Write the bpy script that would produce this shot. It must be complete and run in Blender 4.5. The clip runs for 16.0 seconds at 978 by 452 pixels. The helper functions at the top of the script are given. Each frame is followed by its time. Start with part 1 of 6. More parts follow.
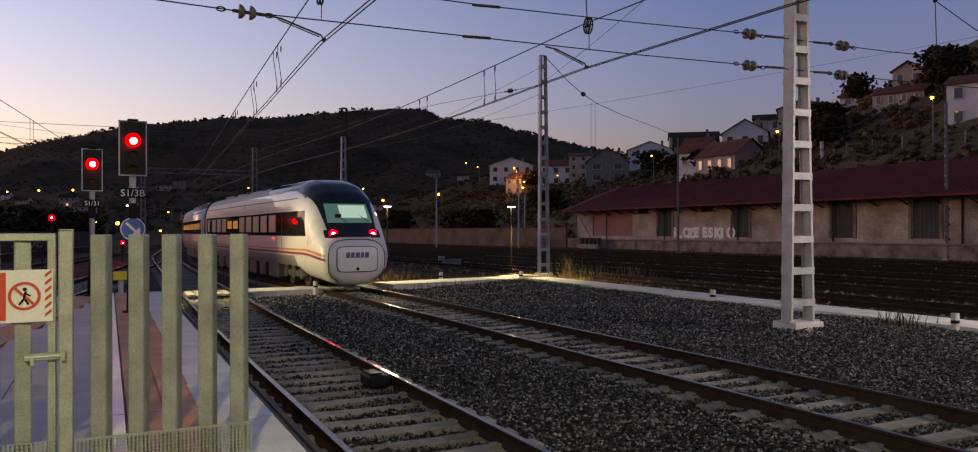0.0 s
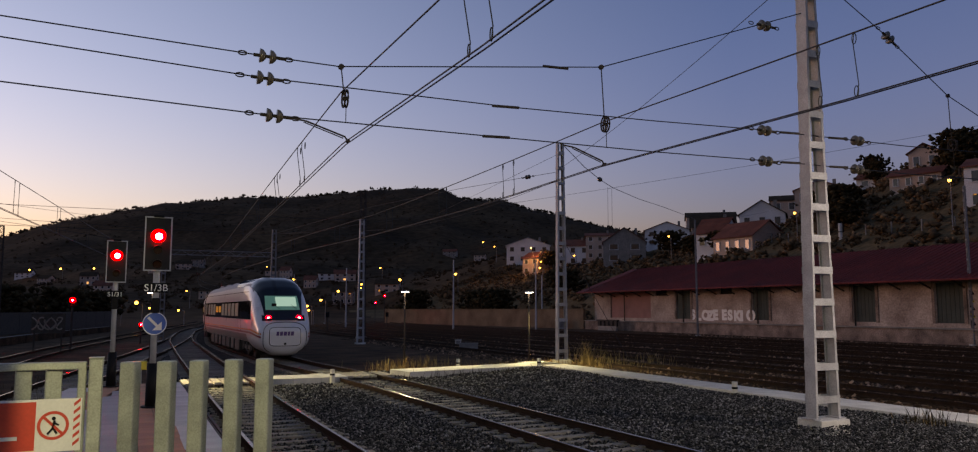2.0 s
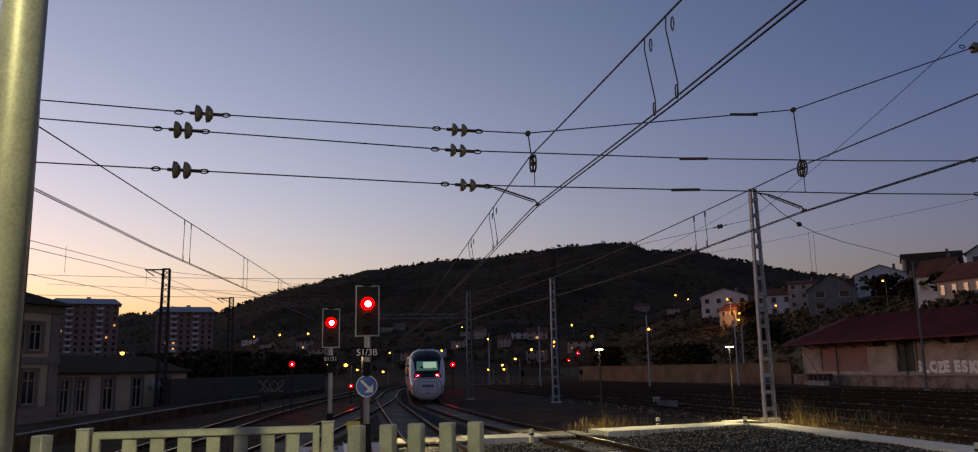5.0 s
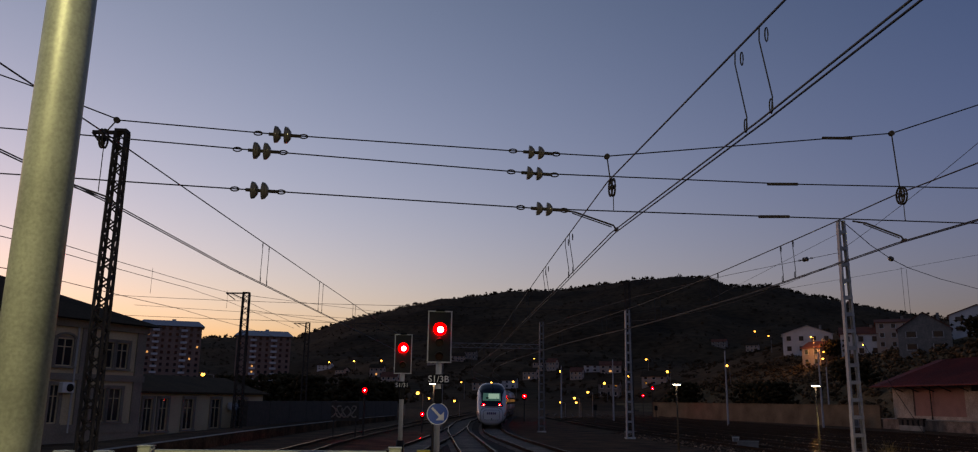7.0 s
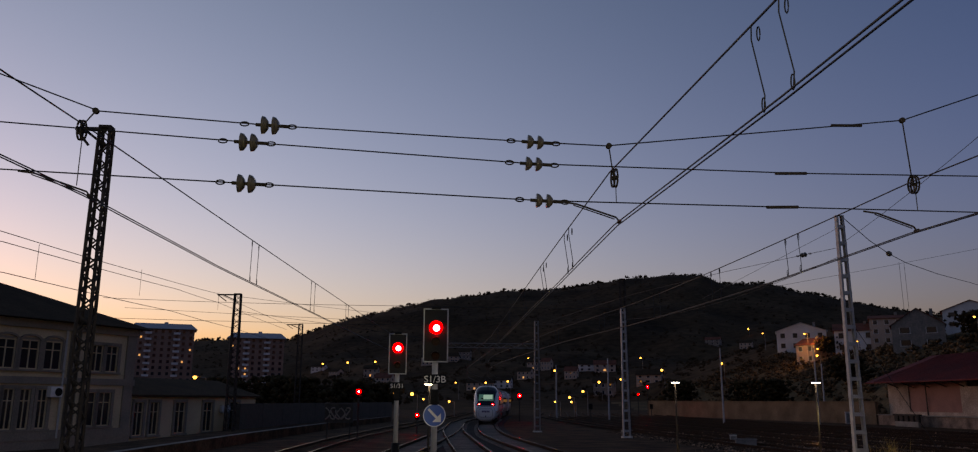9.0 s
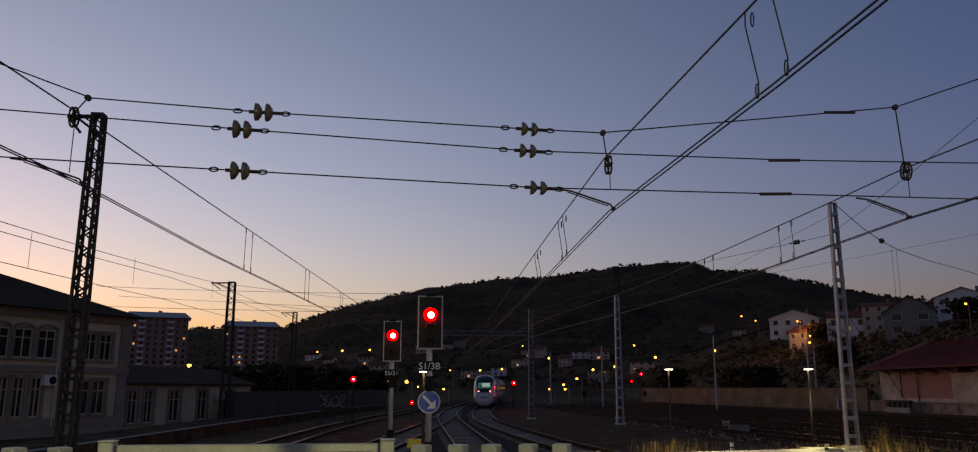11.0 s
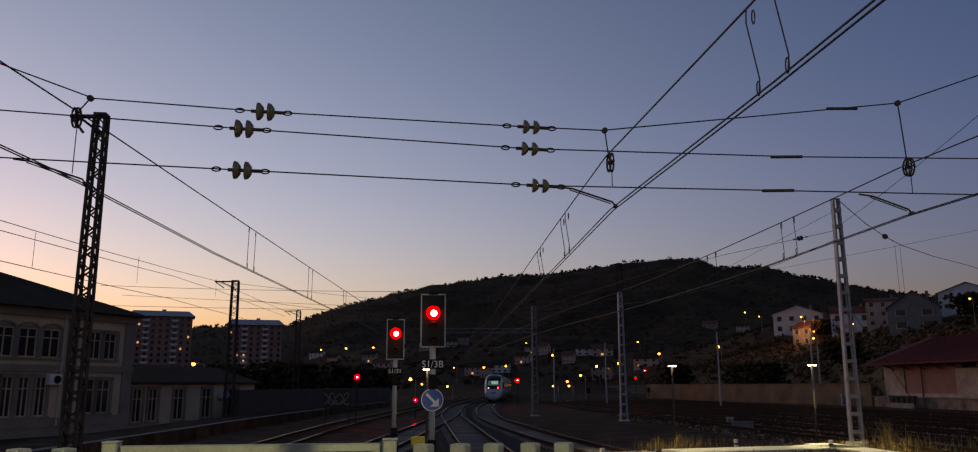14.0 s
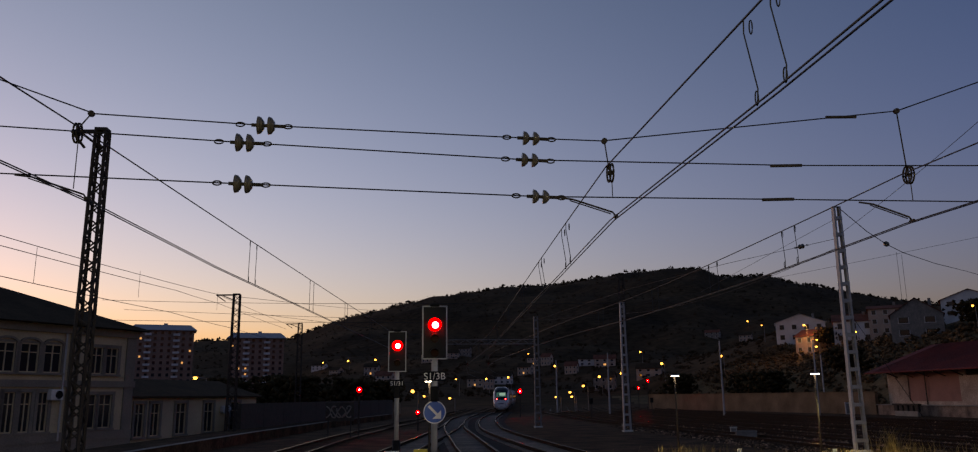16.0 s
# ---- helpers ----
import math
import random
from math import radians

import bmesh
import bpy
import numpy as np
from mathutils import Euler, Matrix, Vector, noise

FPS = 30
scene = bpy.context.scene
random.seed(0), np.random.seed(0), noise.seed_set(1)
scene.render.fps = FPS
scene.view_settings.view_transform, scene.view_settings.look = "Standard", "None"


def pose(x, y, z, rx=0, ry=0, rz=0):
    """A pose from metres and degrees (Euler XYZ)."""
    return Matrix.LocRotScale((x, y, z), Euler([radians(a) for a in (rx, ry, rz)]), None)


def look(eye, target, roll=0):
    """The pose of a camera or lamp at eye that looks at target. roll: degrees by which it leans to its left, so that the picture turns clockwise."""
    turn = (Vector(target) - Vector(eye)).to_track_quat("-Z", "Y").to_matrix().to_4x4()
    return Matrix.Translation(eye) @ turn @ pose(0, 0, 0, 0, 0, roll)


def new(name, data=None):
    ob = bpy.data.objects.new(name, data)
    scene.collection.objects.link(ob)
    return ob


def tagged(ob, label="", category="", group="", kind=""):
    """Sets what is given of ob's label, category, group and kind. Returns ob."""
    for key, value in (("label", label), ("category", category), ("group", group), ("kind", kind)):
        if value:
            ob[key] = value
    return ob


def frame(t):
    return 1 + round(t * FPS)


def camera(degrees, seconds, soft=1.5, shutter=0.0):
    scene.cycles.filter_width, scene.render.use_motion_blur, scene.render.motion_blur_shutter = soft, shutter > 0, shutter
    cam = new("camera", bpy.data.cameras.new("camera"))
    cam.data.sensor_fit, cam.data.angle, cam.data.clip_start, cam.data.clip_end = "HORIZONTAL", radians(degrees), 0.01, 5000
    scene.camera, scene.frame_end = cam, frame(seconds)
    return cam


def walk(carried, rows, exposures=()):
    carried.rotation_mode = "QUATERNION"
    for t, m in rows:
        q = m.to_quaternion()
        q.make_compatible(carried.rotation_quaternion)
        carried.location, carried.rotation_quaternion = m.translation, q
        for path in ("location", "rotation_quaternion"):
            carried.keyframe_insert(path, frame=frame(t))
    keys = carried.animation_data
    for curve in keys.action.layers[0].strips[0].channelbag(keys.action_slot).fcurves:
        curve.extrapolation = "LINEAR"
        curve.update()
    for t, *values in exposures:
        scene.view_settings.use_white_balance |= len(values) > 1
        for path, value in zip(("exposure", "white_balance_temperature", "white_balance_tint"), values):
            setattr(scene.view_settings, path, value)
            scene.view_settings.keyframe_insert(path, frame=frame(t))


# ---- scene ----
cam = camera(63.1, 16.0, soft=1.15)

PATH = [
    (0, (0.129, 0.068, 2.168), (0.992, 1.872, 2.179), -0.2),
    (0.5, (0.115, 0.056, 2.2), (0.987, 1.856, 2.218), 0.0),
    (1, (0.1, 0.043, 2.326), (0.971, 1.843, 2.364), 0.1),
    (1.5, (0.07, 0.004, 2.435), (0.927, 1.806, 2.577), 0.2),
    (2, (0.046, 0.001, 2.498), (0.867, 1.813, 2.706), 0.0),
    (2.5, (0.03, -0.065, 2.527), (0.8, 1.766, 2.764), -0.7),
    (3, (0.011, -0.088, 2.537), (0.727, 1.761, 2.799), -1.1),
    (3.5, (0.005, -0.093, 2.54), (0.666, 1.773, 2.831), -1.4),
    (4, (-0.015, -0.108, 2.54), (0.547, 1.785, 2.855), -1.3),
    (4.5, (-0.033, -0.102, 2.539), (0.436, 1.814, 2.872), -1.3),
    (5, (-0.059, -0.111, 2.537), (0.312, 1.823, 2.889), -1.1),
    (7.5, (-0.034, 0.476, 2.5), (0.143, 2.419, 2.938), 0.8),
    (8, (-0.07, 0.69, 2.513), (0.105, 2.633, 2.955), 0.6),
    (8.5, (-0.073, 0.824, 2.508), (0.113, 2.766, 2.947), 0.3),
    (9, (-0.061, 0.855, 2.509), (0.143, 2.798, 2.937), 0.2),
    (9.5, (-0.056, 0.853, 2.496), (0.16, 2.796, 2.916), 0.0),
    (10, (-0.069, 0.839, 2.488), (0.151, 2.783, 2.902), 0.0),
    (12.5, (-0.053, 0.856, 2.493), (0.162, 2.807, 2.877), -0.0),
    (13, (-0.055, 0.828, 2.498), (0.158, 2.779, 2.883), -0.1),
    (13.5, (-0.047, 0.83, 2.506), (0.165, 2.781, 2.894), -0.1),
    (14, (-0.052, 0.831, 2.502), (0.16, 2.781, 2.894), -0.2),
    (14.5, (-0.05, 0.827, 2.508), (0.161, 2.775, 2.906), -0.3),
    (15, (-0.043, 0.809, 2.51), (0.167, 2.756, 2.914), -0.5),
    (15.5, (-0.044, 0.796, 2.501), (0.165, 2.742, 2.913), -0.6),
    (16, (-0.047, 0.819, 2.507), (0.162, 2.764, 2.926), -0.7),
]

# ---- world, sun, exposure ----
walk(cam, [(t, look(eye, target, roll)) for t, eye, target, roll in PATH], exposures=[(0, 3.55, 8500, 42), (1, 3.5, 8500, 41), (2.5, 3.38, 8500, 39), (5, 3.16, 8600, 38), (7.5, 2.9, 8600, 37), (16, 2.88, 8600, 37)])

world = bpy.data.worlds.new("dusk")
scene.world = world
world.use_nodes = True
wn = world.node_tree
sky = wn.nodes.new("ShaderNodeTexSky")
sky.sky_type = "NISHITA"
sky.sun_disc = False
sky.sun_elevation = radians(-1.0)
sky.sun_rotation = radians(-42)
sky.altitude = 150
sky.air_density, sky.dust_density, sky.ozone_density = 1.0, 1.6, 2.0
bg = wn.nodes["Background"]
bg.inputs["Strength"].default_value = 0.15
# clear dusk air: the afterglow fades to a deeper blue away from the sunset and towards the zenith
where = wn.nodes.new("ShaderNodeTexCoord")
tint = None
for axis, low, high, slope in (((-0.67, 0.74, 0), 0.1, 0.95, (0.819, 0.589, 0.178)), ((0, 0, 1), 0.0, 0.6, (-0.578, -0.287, -0.6))):
    along = wn.nodes.new("ShaderNodeVectorMath")
    along.operation = "DOT_PRODUCT"
    along.inputs[1].default_value = axis
    wn.links.new(where.outputs["Generated"], along.inputs[0])
    span_ = wn.nodes.new("ShaderNodeClamp")
    span_.inputs["Min"].default_value, span_.inputs["Max"].default_value = low, high
    wn.links.new(along.outputs["Value"], span_.inputs["Value"])
    step_ = wn.nodes.new("ShaderNodeVectorMath")
    step_.operation = "MULTIPLY_ADD"
    step_.inputs[1].default_value, step_.inputs[2].default_value = slope, (0.584, 0.684, 1.06)
    wn.links.new(span_.outputs[0], step_.inputs[0])
    if tint:
        wn.links.new(tint, step_.inputs[2])
    tint = step_.outputs[0]
dusk = wn.nodes.new("ShaderNodeVectorMath")
dusk.operation = "MULTIPLY"
wn.links.new(sky.outputs[0], dusk.inputs[0])
wn.links.new(tint, dusk.inputs[1])
wn.links.new(dusk.outputs[0], bg.inputs[0])

sun = new("sun", bpy.data.lights.new("sun", "SUN"))
sun.data.energy, sun.data.angle, sun.data.color = 0.02, radians(12), (1.0, 0.72, 0.55)
sun.matrix_world = look((-60, 54, 10), (0, 0, 0))


def spot(name, eye, target, power, color, size=70, radius=0.12):
    ob = new(name, bpy.data.lights.new(name, "SPOT"))
    ob.data.energy, ob.data.color, ob.data.spot_size, ob.data.spot_blend, ob.data.shadow_soft_size = power, color, radians(size), 0.6, radius
    ob.matrix_world = look(eye, target)
    return ob


STATION = (0.84, 1.0, 0.54)
spot("platform_light", (-1.9, -3.2, 6.25), (0.2, 10.0, 0.3), 195, STATION, 118)
spot("yard_light", (20.6, 3.6, 6.9), (14.6, 9.2, 0), 520, (0.82, 0.92, 0.84), 98)
spot("crossing_light", (12.1, 35.9, 3.2), (11.2, 33.4, 0.2), 165, (0.9, 1.0, 0.5), 108)
spot("crossing_light", (18.05, 34.6, 3.2), (18.6, 32.8, 0), 165, (0.9, 1.0, 0.5), 104)
spot("crossing_light", (0.95, 29.7, 2.95), (4.3, 29.1, 0.1), 135, (0.9, 1.0, 0.55), 108)

street = new("street_light", bpy.data.lights.new("street_light", "POINT"))
street.data.energy, street.data.color, street.data.shadow_soft_size = 120, (1.0, 0.55, 0.16), 0.3
street.location = (98.2, 189.2, 18.2)

# ---- materials ----


def mat(name, color, rough=0.7, metal=0.0, vary=0.25, scale=3.0, fine=60.0, bump=0.15, dist=0.01, color2=None, spots=0.5, random_tint=0.0, coat=0.0, spec=0.5, skew=1.0):
    """A surface with stains at one scale, grain at another, and relief."""
    m = bpy.data.materials.new(name)
    m.use_nodes = True
    t = m.node_tree
    b = t.nodes["Principled BSDF"]
    b.inputs["Roughness"].default_value, b.inputs["Metallic"].default_value = rough, metal
    b.inputs["Specular IOR Level"].default_value = spec
    if coat:
        b.inputs["Coat Weight"].default_value = coat
    co = t.nodes.new("ShaderNodeTexCoord")
    n1 = t.nodes.new("ShaderNodeTexNoise")
    n1.inputs["Scale"].default_value, n1.inputs["Detail"].default_value = scale, 6
    n2 = t.nodes.new("ShaderNodeTexNoise")
    n2.inputs["Scale"].default_value, n2.inputs["Detail"].default_value = fine, 3
    t.links.new(co.outputs["Object"], n1.inputs["Vector"])
    t.links.new(co.outputs["Object"], n2.inputs["Vector"])
    ramp = t.nodes.new("ShaderNodeValToRGB")
    lo = color2 or tuple(c * (1 - vary) for c in color)
    ramp.color_ramp.elements[0].position, ramp.color_ramp.elements[1].position = 0.5 - spots * 0.4, 0.5 + spots * 0.4
    ramp.color_ramp.elements[0].color, ramp.color_ramp.elements[1].color = (*lo, 1), (*color, 1)
    t.links.new(n1.outputs["Fac"], ramp.inputs["Fac"])
    grain = t.nodes.new("ShaderNodeMix")
    grain.data_type, grain.blend_type = "RGBA", "MULTIPLY"
    grain.inputs[0].default_value = 1.0
    g = t.nodes.new("ShaderNodeMapRange")
    g.inputs["From Min"].default_value, g.inputs["From Max"].default_value = 0.3, 0.7
    g.inputs["To Min"].default_value, g.inputs["To Max"].default_value = 1 - vary * 0.7, 1.0 + vary * 0.3
    t.links.new(n2.outputs["Fac"], g.inputs["Value"])
    t.links.new(ramp.outputs["Color"], grain.inputs[6])
    t.links.new(g.outputs["Result"], grain.inputs[7])
    last = grain.outputs[2]
    if random_tint:
        oi = t.nodes.new("ShaderNodeObjectInfo")
        geo = t.nodes.new("ShaderNodeNewGeometry")
        add = t.nodes.new("ShaderNodeMath")
        add.operation = "ADD"
        t.links.new(oi.outputs["Random"], add.inputs[0])
        t.links.new(geo.outputs["Random Per Island"], add.inputs[1])
        mr = t.nodes.new("ShaderNodeMapRange")
        mr.inputs["To Min"].default_value, mr.inputs["To Max"].default_value = 1 - random_tint, 1 + random_tint * (1 if skew == 1 else 3.0)
        fr = t.nodes.new("ShaderNodeMath")
        fr.operation = "FRACT"
        pw = t.nodes.new("ShaderNodeMath")
        pw.operation = "POWER"
        pw.inputs[1].default_value = skew
        t.links.new(add.outputs[0], fr.inputs[0])
        t.links.new(fr.outputs[0], pw.inputs[0])
        t.links.new(pw.outputs[0], mr.inputs["Value"])
        mm = t.nodes.new("ShaderNodeMix")
        mm.data_type, mm.blend_type = "RGBA", "MULTIPLY"
        mm.inputs[0].default_value = 1.0
        t.links.new(last, mm.inputs[6])
        t.links.new(mr.outputs["Result"], mm.inputs[7])
        last = mm.outputs[2]
    t.links.new(last, b.inputs["Base Color"])
    r = t.nodes.new("ShaderNodeMapRange")
    r.inputs["To Min"].default_value, r.inputs["To Max"].default_value = max(0.03, rough - 0.12), min(1, rough + 0.1)
    t.links.new(n1.outputs["Fac"], r.inputs["Value"])
    t.links.new(r.outputs["Result"], b.inputs["Roughness"])
    if bump:
        bp = t.nodes.new("ShaderNodeBump")
        bp.inputs["Strength"].default_value, bp.inputs["Distance"].default_value = bump, dist
        t.links.new(n2.outputs["Fac"], bp.inputs["Height"])
        t.links.new(bp.outputs["Normal"], b.inputs["Normal"])
    return m


def glow(name, color, strength, base=(0.05, 0.05, 0.05), spec=0.5):
    """What gives off light: a lamp's lens, a lit pane or a patch of painted glow."""
    m = bpy.data.materials.new(name)
    m.use_nodes = True
    b = m.node_tree.nodes["Principled BSDF"]
    b.inputs["Base Color"].default_value = (*base, 1)
    b.inputs["Emission Color"].default_value = (*color, 1)
    b.inputs["Emission Strength"].default_value = strength
    b.inputs["Roughness"].default_value = 0.3
    b.inputs["Specular IOR Level"].default_value = spec
    return m


def glossy(name, color, rough=0.08, spec=0.5):
    m = bpy.data.materials.new(name)
    m.use_nodes = True
    b = m.node_tree.nodes["Principled BSDF"]
    b.inputs["Base Color"].default_value = (*color, 1)
    b.inputs["Roughness"].default_value = rough
    b.inputs["Specular IOR Level"].default_value = spec
    return m


M_GALV = mat("galvanised steel", (0.42, 0.45, 0.38), 0.5, 0.35, 0.3, 7, 90, 0.08, 0.003)
M_GALV_OLD = mat("weathered galvanised steel", (0.5, 0.5, 0.5), 0.65, 0.2, 0.35, 2.5, 40, 0.12, 0.004)
M_STEEL_DARK = mat("dark rusted steel", (0.09, 0.075, 0.065), 0.8, 0.3, 0.5, 3, 40, 0.2, 0.004, spec=0.12)
M_OLDTIE = mat("old oily timber sleeper", (0.112, 0.075, 0.0504), 0.9, 0, 0.4, 4, 40, 0.3, 0.006, random_tint=0.4, spec=0.02)
M_RAIL = mat("rusted rail", (0.045, 0.028, 0.02), 0.85, 0.0, 0.4, 4, 60, 0.2, 0.003, spec=0.02)
M_RAILTOP = mat("polished rail head", (0.12, 0.095, 0.08), 0.2, 0.9, 0.2, 2, 80, 0.05, 0.001)
M_SLEEPER = mat("concrete sleeper", (0.26, 0.24, 0.205), 0.9, 0, 0.4, 5, 70, 0.35, 0.006, random_tint=0.25, spec=0.12)
M_BALLAST = mat("ballast", (0.07, 0.064, 0.058), 0.95, 0, 0.55, 0.35, 14, 0.9, 0.04, color2=(0.05, 0.045, 0.04), spec=0.02)
M_STONE = mat("crushed stone", (0.106, 0.107, 0.109), 0.8, 0, 0.4, 6, 60, 0.3, 0.004, random_tint=0.75, skew=3.6, spec=0.02)
M_CINDER = mat("dark cinder stone", (0.198, 0.125, 0.0829), 0.85, 0, 0.4, 6, 60, 0.3, 0.004, random_tint=0.7, skew=3.0, spec=0.02)
M_EARTH = mat("dark cinder ground", (0.145, 0.085, 0.0515), 0.95, 0, 0.6, 0.6, 6, 0.8, 0.05, color2=(0.0475, 0.0287, 0.0179), spec=0.02)
M_CONC = mat("pale concrete", (0.62, 0.6, 0.54), 0.85, 0, 0.3, 1.6, 40, 0.2, 0.005)
M_CONC_OLD = mat("stained concrete", (0.36, 0.33, 0.29), 0.9, 0, 0.45, 0.7, 25, 0.3, 0.01, spec=0.12)
M_PAVE = mat("grey platform paving", (0.33, 0.34, 0.36), 0.7, 0, 0.2, 2.0, 50, 0.12, 0.004, random_tint=0.1)
M_RED_TILE = mat("terracotta tactile tile", (0.5, 0.22, 0.12), 0.75, 0, 0.25, 2.5, 45, 0.15, 0.004, random_tint=0.14)
M_WHITE_TILE = mat("white edge slab", (0.6, 0.59, 0.56), 0.75, 0, 0.22, 2, 45, 0.12, 0.004, random_tint=0.08)
M_RUBBER = mat("black rubber", (0.03, 0.03, 0.032), 0.8, 0, 0.3, 8, 60, 0.2, 0.003)
M_BLACK = mat("black paint", (0.008, 0.008, 0.009), 0.6, 0, 0.3, 6, 60, 0.06, 0.002, spec=0.15)
M_WHITE = mat("white paint", (0.72, 0.72, 0.7), 0.5, 0, 0.15, 5, 60, 0.04, 0.002)
M_GREYP = mat("grey paint", (0.42, 0.43, 0.44), 0.5, 0, 0.2, 5, 60, 0.05, 0.002)
M_YELLOW = mat("yellow paint", (0.75, 0.56, 0.05), 0.5, 0, 0.2, 5, 60, 0.05, 0.002)
M_BLUE = mat("blue sign enamel", (0.03, 0.12, 0.42), 0.4, 0, 0.15, 4, 50, 0.02, 0.001)
M_SIGNRED = mat("red sign enamel", (0.68, 0.06, 0.03), 0.45, 0, 0.12, 4, 50, 0.02, 0.001)
M_SIGNWHITE = mat("white sign enamel", (0.78, 0.77, 0.72), 0.45, 0, 0.1, 4, 50, 0.02, 0.001)
M_GALV_DIRTY = mat("sooty galvanised steel", (0.27, 0.26, 0.25), 0.7, 0.2, 0.4, 2.5, 40, 0.12, 0.004)
M_WIRE = mat("aged copper wire", (0.035, 0.034, 0.036), 0.6, 0.5, 0.3, 6, 60, 0, 0)
M_TRAIN = mat("cream white train paint", (0.72, 0.7, 0.68), 0.32, 0, 0.12, 0.5, 30, 0.01, 0.001, coat=0.5)
M_TRAINGREY = mat("grey train roof", (0.17, 0.175, 0.19), 0.5, 0, 0.25, 0.7, 30, 0.03, 0.002)
# grime plus painted shade: the unlit lower side is darkened in its colour
M_TRAINLOW = mat("grimy grey lower train paint with shade", (0.22, 0.205, 0.185), 0.5, 0, 0.35, 0.8, 30, 0.02, 0.002)
M_VISOR = mat("matt black visor", (0.018, 0.017, 0.017), 0.7, 0, 0.3, 6, 60, 0.06, 0.002, spec=0.3)
M_MAROON = mat("maroon stripe paint", (0.27, 0.03, 0.035), 0.4, 0, 0.12, 1, 40, 0, 0)
M_ORANGE = mat("orange stripe paint", (0.62, 0.2, 0.04), 0.4, 0, 0.12, 1, 40, 0, 0)
M_BLACKGLASS = glossy("black glass", (0.012, 0.013, 0.015), 0.06)
M_UNDER = mat("grimy underframe", (0.0792, 0.0688, 0.056), 0.85, 0.1, 0.5, 3, 30, 0.3, 0.01)
M_PURPLE = mat("violet marking", (0.1, 0.04, 0.16), 0.45, 0, 0.1, 3, 40, 0, 0)
M_ROOFRED = mat("red corrugated roof", (0.24, 0.043, 0.036), 0.75, 0, 0.45, 0.25, 5, 0.3, 0.03, spec=0.12)
M_RENDERWALL = mat("stained cream render", (0.56, 0.45, 0.37), 0.9, 0, 0.5, 0.45, 6, 0.2, 0.02, color2=(0.26, 0.19, 0.155), spec=0.12)
M_PLINTH = mat("stone plinth", (0.4, 0.29, 0.23), 0.9, 0, 0.7, 0.9, 12, 0.4, 0.03, spec=0.12)
M_YARDWALL = mat("dark stained wall", (0.264, 0.181, 0.118), 0.92, 0, 0.45, 0.4, 10, 0.3, 0.02, spec=0.02)
M_PINK = mat("pink shutter paint", (0.36, 0.17, 0.14), 0.85, 0, 0.3, 0.6, 15, 0.1, 0.01)
M_DOORGREEN = mat("faded green door", (0.06, 0.075, 0.06), 0.85, 0, 0.4, 0.8, 15, 0.2, 0.01)
# near-black colour stands in for the shade inside vents and rooms
M_DARKGAP = mat("unlit opening", (0.02, 0.018, 0.016), 0.9, 0, 0.3, 2, 20, 0, 0)
M_HILL = mat("scrub hillside", (0.106, 0.064, 0.035), 0.98, 0, 0.6, 0.014, 0.2, 0.5, 1.0, color2=(0.038, 0.024, 0.0145), spec=0.02)
M_WOODS = mat("distant winter woods", (0.0766, 0.0488, 0.028), 0.98, 0, 0.4, 0.02, 0.5, 0.3, 0.5, random_tint=0.15, spec=0.02)
M_SCRUB = mat("dry scrub", (0.172, 0.112, 0.0627), 0.95, 0, 0.5, 0.7, 9, 0.4, 0.05, random_tint=0.5, spec=0.02)
M_BANK = mat("grassy bank", (0.185, 0.131, 0.0728), 0.98, 0, 0.5, 0.12, 1.5, 0.5, 0.2, color2=(0.0858, 0.065, 0.037), spec=0.02)
M_LEAF = mat("dark foliage", (0.0726, 0.0525, 0.0258), 0.9, 0, 0.5, 0.7, 9, 0.4, 0.05, random_tint=0.4, spec=0.02)
M_GRASS = mat("dry grass", (0.357, 0.246, 0.104), 0.9, 0, 0.35, 1.2, 9, 0.1, 0.01, random_tint=0.4, spec=0.12)
M_BRICK = mat("brown brick", (0.414, 0.263, 0.2), 0.9, 0, 0.3, 0.2, 3, 0.2, 0.02, spec=0.12)
M_TILEROOF = mat("clay tile roof", (0.25, 0.085, 0.055), 0.85, 0, 0.45, 0.5, 6, 0.4, 0.04, spec=0.12)
M_SLATE = mat("dark slate roof", (0.0792, 0.0537, 0.0347), 0.85, 0, 0.4, 0.6, 6, 0.3, 0.03, spec=0.02)
M_STATION = mat("station cream render", (0.582, 0.462, 0.304), 0.88, 0, 0.25, 0.4, 10, 0.12, 0.01)
M_STATIONTRIM = mat("station stone trim", (0.26, 0.22, 0.18), 0.9, 0, 0.3, 0.6, 12, 0.25, 0.02)
M_HOUSEWHITE = mat("whitewashed wall", (0.78, 0.76, 0.73), 0.9, 0, 0.25, 0.4, 8, 0.1, 0.01)
M_HOUSESTONE = mat("granite house wall", (0.3, 0.265, 0.23), 0.95, 0, 0.4, 0.8, 3, 0.4, 0.03)
M_HOUSEPINK = mat("pale ochre wall", (0.6, 0.44, 0.34), 0.9, 0, 0.3, 0.4, 8, 0.1, 0.01)
M_PANE = glossy("window pane", (0.02, 0.022, 0.026), 0.05, 0.6)
M_INSUL = glossy("smoked glass insulator", (0.13, 0.11, 0.085), 0.12, 0.6)
M_WOODWALL = mat("grey panel", (0.2, 0.2, 0.2), 0.8, 0, 0.3, 0.6, 10, 0.1, 0.01)

